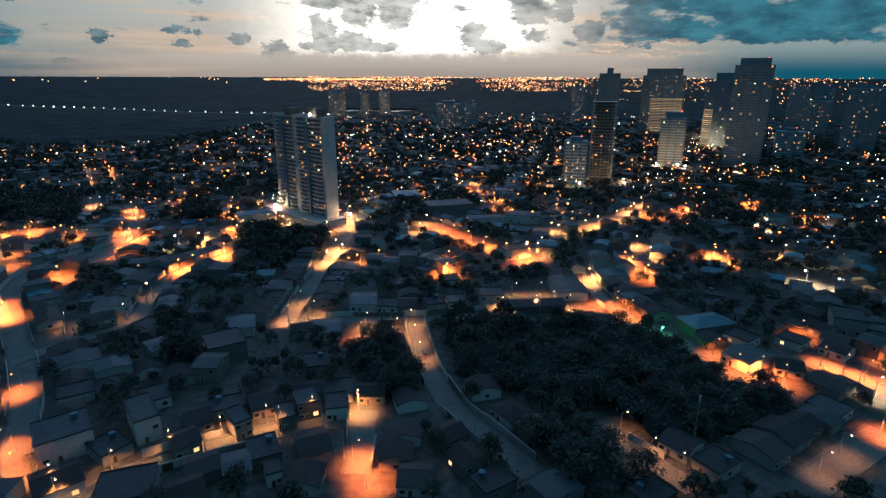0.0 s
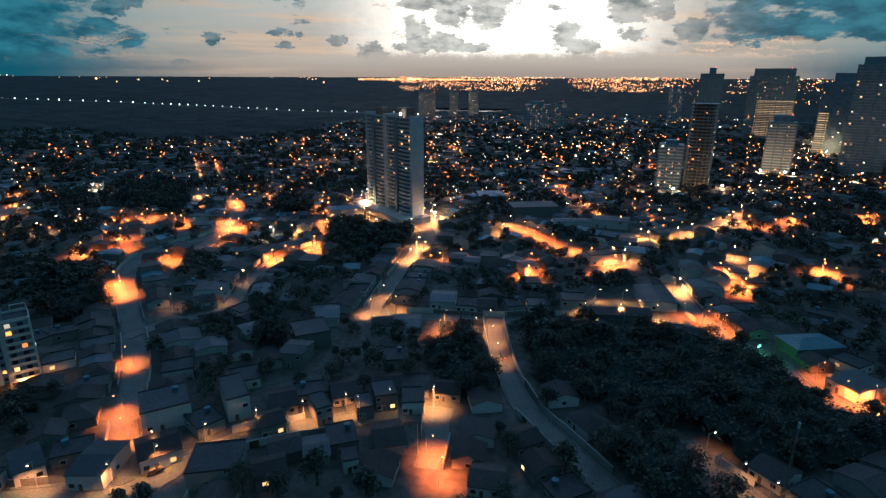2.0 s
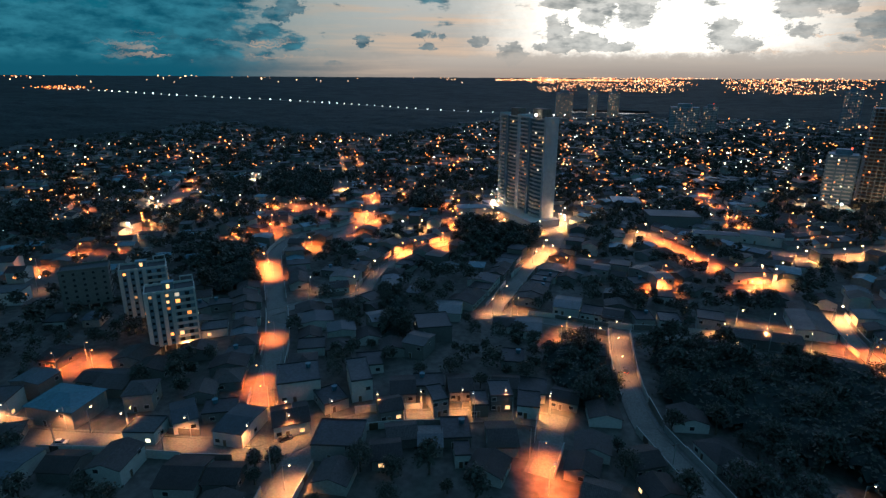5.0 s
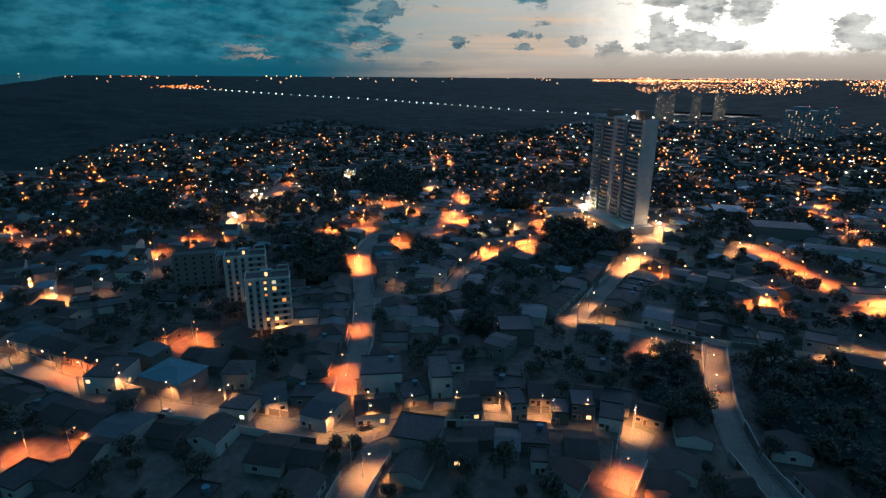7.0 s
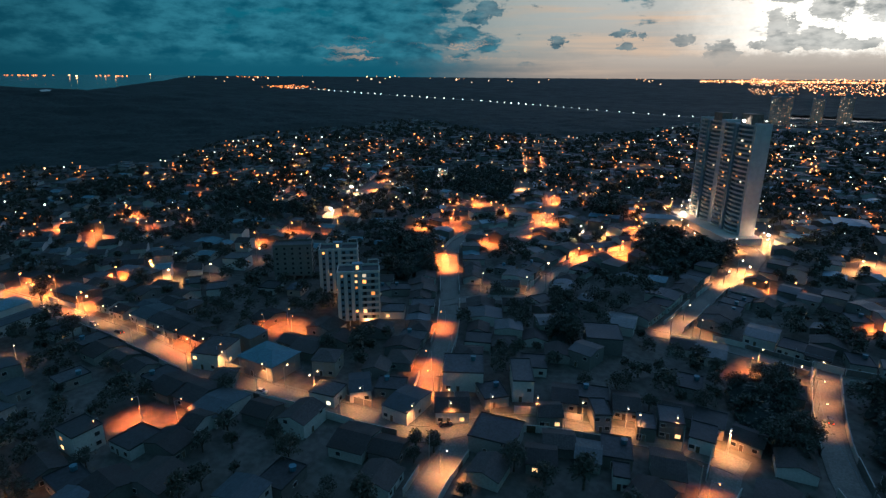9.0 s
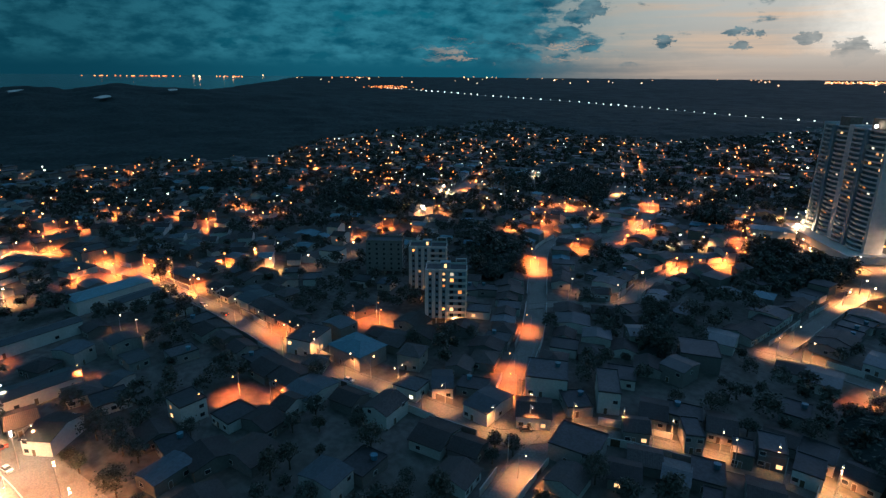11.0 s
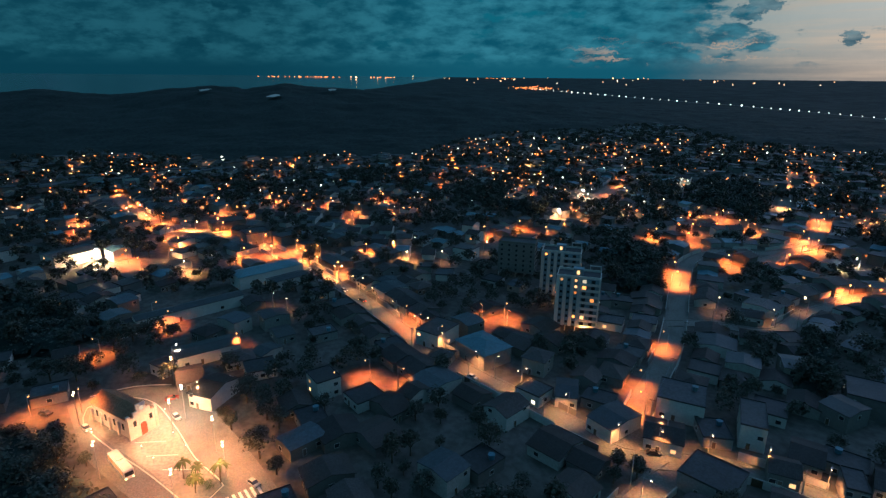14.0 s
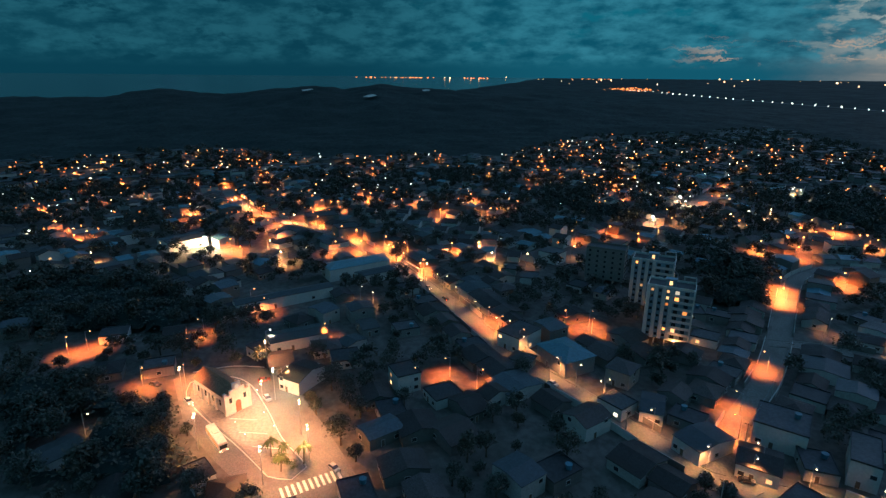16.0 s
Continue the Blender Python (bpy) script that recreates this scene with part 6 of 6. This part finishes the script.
for x, y, k, s in SPOTS[:150] + GROVES[:120]:
    plant(x, y, k, s)
crown = [np.array([v.co for v in [c for c in t.children if c.name.startswith("crown")][0].data.vertices]) for t in TREES]
V, F = [], []
for x, y, k, s in SPOTS[150:] + GROVES[120:]:
    a, co = rnd.uniform(0, 6.28), crown[k]
    keep = co[: len(co) // 4 * 4].reshape(-1, 4, 3)
    keep = keep[::2 if math.hypot(x, y) < 260 else 4] * s
    big = 1.0 if math.hypot(x, y) < 260 else 1.45
    mid = keep.mean(1, keepdims=True)
    keep = mid + (keep - mid) * big * 1.3
    rot = np.array(((math.cos(a), -math.sin(a), 0), (math.sin(a), math.cos(a), 0), (0, 0, 1)))
    pts = keep.reshape(-1, 3) @ rot.T + (x, y, 0)
    n = len(V)
    V += [tuple(p) for p in pts]
    F += [(n + i, n + i + 1, n + i + 2, n + i + 3) for i in range(0, len(pts), 4)]
tagged(raw("tree_crowns", V, F, "leaf"), "dark crowns of the trees among the farther houses", "trees", kind="stuff")


# ---- far quarters, woods and lights, too many to count ----
def stuff(name, label, category, verts, faces, material):
    return tagged(raw(name, verts, faces, material), label, category, kind="stuff")


def far_quarters():
    Va, Fa, Vb, Fb = [], [], [], []
    for _ in range(6000):
        az, r = radians(rnd.uniform(-112, 43)), math.sqrt(rnd.uniform(590 ** 2, 1700 ** 2))
        x, y = r * math.sin(az), r * math.cos(az)
        if not in_town(x, y) or not free(x, y, 4):
            continue
        turn = 0.5 + 0.8 * noise.noise((x * 0.004, y * 0.004, 0))
        h, w, d = rnd.choice((3.2, 3.4, 3.6, 6.2, 6.4)), rnd.uniform(8, 14), rnd.uniform(9, 16)
        z = ground_z(x, y)
        add_box(Va, Fa, x, y, z, w, d, h, turn)
        add_box(Vb, Fb, x, y, z + h + 0.02, w + 0.8, d + 0.8, 0.5, turn)
    stuff("far_house_walls", "plastered walls of the far quarters' houses", "houses", Va, Fa, "town_plaster")
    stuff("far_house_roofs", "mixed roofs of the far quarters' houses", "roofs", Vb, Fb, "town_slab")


far_quarters()


def add_tuft(V, F, x, y, z, size, r):
    for _ in range(5):
        q = Euler((r.uniform(-0.6, 0.6), r.uniform(-0.6, 0.6), r.uniform(0, 6.28))).to_matrix()
        c = Vector((x + r.gauss(0, size * 0.35), y + r.gauss(0, size * 0.35), z + size * r.uniform(0.35, 0.75)))
        n = len(V)
        for v in ((-1, -0.4, 0), (0.2, -0.8, 0.1), (1, 0.1, 0), (0, 0.8, 0.1)):
            V.append(tuple(q @ (Vector(v) * size * 0.9) + c))
        F.append((n, n + 1, n + 2, n + 3))


def garden_trees():
    """Crowns of yard and street trees between the houses, in loose groups."""
    V, F, r = [], [], random.Random(21)
    for _ in range(8500):
        az, d = radians(r.uniform(-114, 42)), math.sqrt(r.uniform(420 ** 2, 1250 ** 2))
        x, y = d * math.sin(az), d * math.cos(az)
        if noise.noise((x / 70, y / 70, 3.0)) < r.uniform(-0.35, 0.3) or not in_town(x, y, 4):
            continue
        if nearest_street(x, y)[0] < 2.5 or any((x - u) ** 2 + (y - v) ** 2 < 170 for u, v in LAMPS) or any((x - u) ** 2 + (y - v) ** 2 < w * w for u, v, w in TAKEN if w > 12):
            continue
        z, size = ground_z(x, y), r.uniform(3.4, 6.2)
        n = len(V)
        for h, q in ((0.0, 0.35), (4.5, 0.2)):
            V += [(x + q * math.cos(i * 2.094), y + q * math.sin(i * 2.094), z + h) for i in range(3)]
        F += [(n + i, n + (i + 1) % 3, n + 3 + (i + 1) % 3, n + 3 + i) for i in range(3)]
        lobes = [(r.gauss(0, 0.42) * size, r.gauss(0, 0.42) * size, 4.6 + size * r.uniform(0.1, 0.75), size * r.uniform(0.4, 0.62)) for _ in range(4)]
        for lx, ly, lz, lr in lobes:
            for _ in range(15):
                u = Vector((r.gauss(0, 1), r.gauss(0, 1), r.gauss(0.25, 0.8))).normalized()
                c = Vector((x + lx, y + ly, z + lz)) + u * lr * r.uniform(0.65, 1.05)
                q = (u.to_track_quat("Z", "Y") @ Euler((r.uniform(-0.5, 0.5), r.uniform(-0.5, 0.5), r.uniform(0, 6.28))).to_quaternion()).to_matrix()
                s, n = r.uniform(0.7, 1.25), len(V)
                V += [tuple(q @ (Vector(v) * s) + c) for v in ((-1, -0.35, 0), (0.15, -0.75, 0.12), (1, 0.1, 0), (0, 0.75, 0.12))]
                F.append((n, n + 1, n + 2, n + 3))
    stuff("garden_trees", "dark leafy tree crowns between the far houses", "trees", V, F, "leaf")


garden_trees()

HIGHWAY = [(-2747, 1883), (-2527, 1922), (-2069, 1944), (-1744, 1971), (-1440, 1981), (-1096, 1866), (-794, 1714), (-508, 1640), (-369, 1656)]


def off_highway(x, y):
    """How far a place lies from the highway, less on its far side."""
    best = 1e9
    for (ax, ay), (bx, by) in zip(HIGHWAY, HIGHWAY[1:]):
        dx, dy = bx - ax, by - ay
        t = max(0.0, min(1.0, ((x - ax) * dx + (y - ay) * dy) / (dx * dx + dy * dy)))
        best = min(best, math.hypot(x - ax - t * dx, y - ay - t * dy))
    return best


def canopy():
    """Woodland seen from far off: one uneven skin of tree tops over the country beyond the town."""
    rings, r = [], 640.0
    while r < 4860:
        rings.append(r)
        r += 7.0 + max(0.0, r - 700) * 0.011
    n = 420
    V, F = [], []
    for k, r in enumerate(rings):
        for i in range(n):
            az = -118 + 162 * (i + 0.5 * noise.noise((i * 0.9, k * 0.7, 0))) / (n - 1)
            rr = r * (1 + 0.004 * noise.noise((i * 1.7, k * 1.3, 4)))
            x, y = rr * math.sin(radians(az)), rr * math.cos(radians(az))
            z = ground_z(x, y)
            top = 4.5 + 2.6 * noise.noise((x * 0.035, y * 0.035, 1)) + 2.4 * noise.noise((x * 0.11, y * 0.11, 2))
            grow = max(0.0, min(1.0, (rr - lerp_table(az, EDGE) - 8) / 80))
            if 1400 < rr < 3600 and -62 < az < -6:
                grow *= min(1.0, off_highway(x, y) / 150)
            V.append((x, y, z + 0.25 + max(0.5, top) * (1.0 if r < 2400 else 0.6) * grow))
    for k in range(len(rings) - 1):
        for i in range(n - 1):
            q = (k * n + i, (k + 1) * n + i, (k + 1) * n + i + 1, k * n + i + 1)
            x, y = sum(V[j][0] for j in q) / 4, sum(V[j][1] for j in q) / 4
            az, d = math.degrees(math.atan2(x, y)), math.hypot(x, y)
            if in_town(x, y, -12) or (d > 2300 and az < lerp_table(d, SHORE) - 0.5) or inside(x, y, LAKE):
                continue
            F.append(q)
    ob = stuff("far_woods", "dark dense woodland beyond the town", "woods", V, F, "canopy")
    for f in ob.data.polygons:
        f.use_smooth = True
    V, F, r = [], [], random.Random(5)
    for _ in range(9000):
        az, d = r.uniform(-116, 42), math.sqrt(r.uniform(560 ** 2, 1100 ** 2))
        x, y = d * math.sin(radians(az)), d * math.cos(radians(az))
        if not in_town(x, y, 25) or d > 1100 or r.random() < 0.3:
            continue
        add_tuft(V, F, x, y, ground_z(x, y) + (3.5 if not in_town(x, y, -8) else 0), r.uniform(3.5, 6), r)
    stuff("far_tree_tops", "single tree tops that stand out of the far woods", "woods", V, F, "leaf")


canopy()


def lights_stuff(name, label, pts, material, size, spread=0.00108):
    """Small eight-sided lamps; size grows with the distance as light spreads in the haze."""
    V, F = [], []
    for x, y, z, k in pts:
        d = math.hypot(x, y)
        s = max(size * k * (0.4 + d / 1300), d * spread * (0.6 + 0.55 * k))
        n = len(V)
        V += [(x - s, y, z), (x + s, y, z), (x, y - s, z), (x, y + s, z), (x, y, z - s * 0.8), (x, y, z + s * 0.8)]
        F += [(n + a, n + b, n + c) for a, b, c in ((0, 2, 5), (2, 1, 5), (1, 3, 5), (3, 0, 5), (2, 0, 4), (1, 2, 4), (3, 1, 4), (0, 3, 4))]
    return stuff(name, label, "lights", V, F, material)


def scatter(n, az0, az1, r0, r1, power=1.0, cluster=0.0, town=True):
    out = []
    while n > 0:
        n -= 1
        az = rnd.uniform(az0, az1)
        r = r0 + (r1 - r0) * rnd.random() ** power
        x, y = r * math.sin(radians(az)), r * math.cos(radians(az))
        if town and not in_town(x, y):
            continue
        if cluster and noise.noise((x / cluster, y / cluster, 5.0)) < rnd.uniform(-0.35, 0.35):
            continue
        out.append((x, y, ground_z(x, y) + rnd.uniform(4, 8) + (0 if town else 7), 0.45 + 1.5 * rnd.random() ** 2.4))
    return out


for kind in ("sodium", "warm", "cool"):
    lights_stuff("far_street_lamps", "street lamps of the far quarters", [(x, y, 7.4, 1.0) for x, y, k in FAR_LAMPS if k == kind], "far_" + kind, 0.75)
town_lights = scatter(2300, -112, 42, 400, 1000, 1.0, 90) + scatter(520, -18, 42, 380, 900, 1.0, 90) + scatter(950, -20, 42, 700, 1700, 1.0, 110)
lights_stuff("orange_town_lights", "orange lamps over the far streets", town_lights[::2] + town_lights[1::8], "far_sodium", 0.85)
lights_stuff("warm_town_lights", "warm lamps and lit porches of the far streets", town_lights[5::8], "far_warm", 0.8)
lights_stuff("white_town_lights", "white lamps and lit porches of the far streets", town_lights[3::4], "far_cool", 0.65)
city = scatter(3000, -13, 14, 3000, 4750, 1.0, 300, False) + scatter(1200, 14, 42, 2400, 4750, 1.0, 250, False) + scatter(520, -17, -3, 4150, 4400, 1.0, 0, False)
lights_stuff("orange_city_lights", "carpet of orange lights of the distant city", city[::3], "far_sodium", 0.3, 0.00070)
lights_stuff("white_city_lights", "white lights of the distant city", city[1::3] + city[2::3], "far_warm", 0.3, 0.00070)
plain = scatter(60, -62, -12, 3700, 4650, 1.0, 160, False) + scatter(36, -75, -30, 4300, 4750, 1.0, 120, False)
lights_stuff("plain_lights", "sparse lights on the dark plain", plain, "far_warm", 0.7)
coast = [(4700 * math.sin(radians(a)), 4700 * math.cos(radians(a)), ground_z(4700 * math.sin(radians(a)), 4700 * math.cos(radians(a))) + 3, rnd.uniform(0.5, 1.1)) for a in
         [rnd.gauss(-77.5, 2.0) for _ in range(34)] + [rnd.gauss(-70, 0.7) for _ in range(14)] + [rnd.gauss(-58.5, 0.8) for _ in range(16)]]
lights_stuff("coast_lights", "lights of a town on the far shore", coast, "far_sodium", 0.6)

row = smooth_line(HIGHWAY, 44)
lights_stuff("highway_lamps", "evenly spaced white lamps of the highway across the plain", [(x, y, ground_z(x, y) + 3, rnd.uniform(1.1, 1.4) if rnd.random() > 0.1 else 0.25) for x, y in row], "far_cool", 0.45, 0.00096)
v, f = ribbon(row, 0, 6, 0)
tagged(raw("highway", [(x, y, ground_z(x, y) + 0.6) for x, y, _ in v], f, "asphalt"), "straight highway across the dark plain", "road", kind="structure")
knot = [(-2747 + rnd.gauss(0, 90), 1883 + rnd.gauss(0, 60)) for _ in range(46)]
lights_stuff("junction_lights", "cluster of bright lights at the highway junction", [(x, y, ground_z(x, y) + 9, rnd.uniform(0.5, 1.3)) for x, y in knot], "far_sodium", 0.8)

for az, r, w in ((-86.5, 1430, 15), (-80.5, 1340, 16), (-75, 1470, 12)):
    x, y = r * math.sin(radians(az)), r * math.cos(radians(az))
    verts, faces, n = [], [], 14
    for i in range(n):
        a = 2 * math.pi * i / n
        k = w * (0.75 + 0.4 * noise.noise((math.cos(a) * 1.3 + az, math.sin(a) * 1.3, 0)))
        px, py = x + math.cos(a) * k * 1.2, y + math.sin(a) * k * 1.2
        verts.append((px, py, ground_z(px, py) + 11))
    tagged(raw("sand_patch", verts, [tuple(range(n))], "sand"), "bare pale sand on the wooded dune", "dune", kind="structure")


# ---- small things ----
def radio_mast(x, y):
    ob = thing("lattice_mast", "slim grey mast rising from the dark wood", "mast", m=at(x, y))
    bm = bmesh.new()
    for i in range(3):
        a = i * 2.094
        tube(bm, (math.cos(a) * 0.35, math.sin(a) * 0.35, 0), (math.cos(a) * 0.2, math.sin(a) * 0.2, 22), 0.06, 0.05, 5)
    for k in range(22):
        a = k * 2.094
        tube(bm, (math.cos(a) * 0.33, math.sin(a) * 0.33, k), (math.cos(a + 2.094) * 0.33, math.sin(a + 2.094) * 0.33, k + 1), 0.04, 0.04, 4)
    part("lattice", bm, "metal", ob)
    bm = bmesh.new()
    tube(bm, (0, 0, 21), (0, 0, 22.6), 0.3, 0.3, 8)
    part("antenna", bm, "whitewash", ob)


radio_mast(66, 126)


def green_sign(x, y):
    ob = thing("lit_sign", "green glowing sign lamp on a short post", "sign", m=at(x, y, 0, 0.8))
    bm = bmesh.new()
    tube(bm, (0, 0, 0), (0, 0, 4.4), 0.08, 0.07, 6)
    part("post", bm, "metal", ob)
    bm = bmesh.new()
    box(bm, 0, 0, 4.4, 1.6, 0.3, 0.8)
    part("panel", bm, "green_lamp", ob)
    data = bpy.data.lights.new("sign_light", "POINT")
    data.color, data.energy, data.shadow_soft_size = LIGHT["green"], 1600.0, 0.4
    lamp = new("light", data)
    lamp.parent, lamp.location = ob, (0, 0, 3.6)


green_sign(88, 205)


def power_pole(x, y, turn):
    ob = thing("power_pole", "concrete power pole with a crossarm beside the street", "pole", "power poles", at(x, y, 0, turn))
    bm = bmesh.new()
    tube(bm, (0, 0, 0), (0, 0, 9.2), 0.17, 0.11, 8)
    part("pole", bm, "concrete", ob)
    bm = bmesh.new()
    box(bm, 0, 0, 8.6, 0.12, 2.0, 0.14)
    part("crossarm", bm, "wood", ob)
    for k in (-0.8, 0.0, 0.8):
        bm = bmesh.new()
        tube(bm, (0, k, 8.74), (0, k, 8.95), 0.06, 0.04, 6)
        part("insulator", bm, "tower_dark", ob)
    return ob


first_pole = None
for half, line, name in STREETS:
    if name not in WALLED:
        continue
    tops = []
    for i in range(3, len(line) - 1, 6):
        (ax, ay), (bx, by) = line[i], line[i + 1]
        if math.hypot(ax, ay) > 300:
            continue
        d = Vector((bx - ax, by - ay)).normalized()
        x, y = ax + d.y * (half + 1.2), ay - d.x * (half + 1.2)
        if nearest_street(x, y)[0] < 0.8:
            continue
        m = at(x, y, 0, math.atan2(d.y, d.x))
        if first_pole is None:
            first_pole = power_pole(x, y, math.atan2(d.y, d.x))
        else:
            copy_thing(first_pole, m)
        tops.append(Vector((x, y, 8.9)))
    for a, b in zip(tops, tops[1:]):
        if (a - b).length > 60:
            continue
        bm = bmesh.new()
        prev = a
        for k in range(1, 7):
            t = k / 6
            q = a.lerp(b, t) - Vector((0, 0, 1.1 * 4 * t * (1 - t)))
            tube(bm, prev, q, 0.03, 0.03, 4)
            prev = q
        tagged(part("power_line", bm, "tower_dark"), "thin sagging power line between street poles", "cable", "power lines")
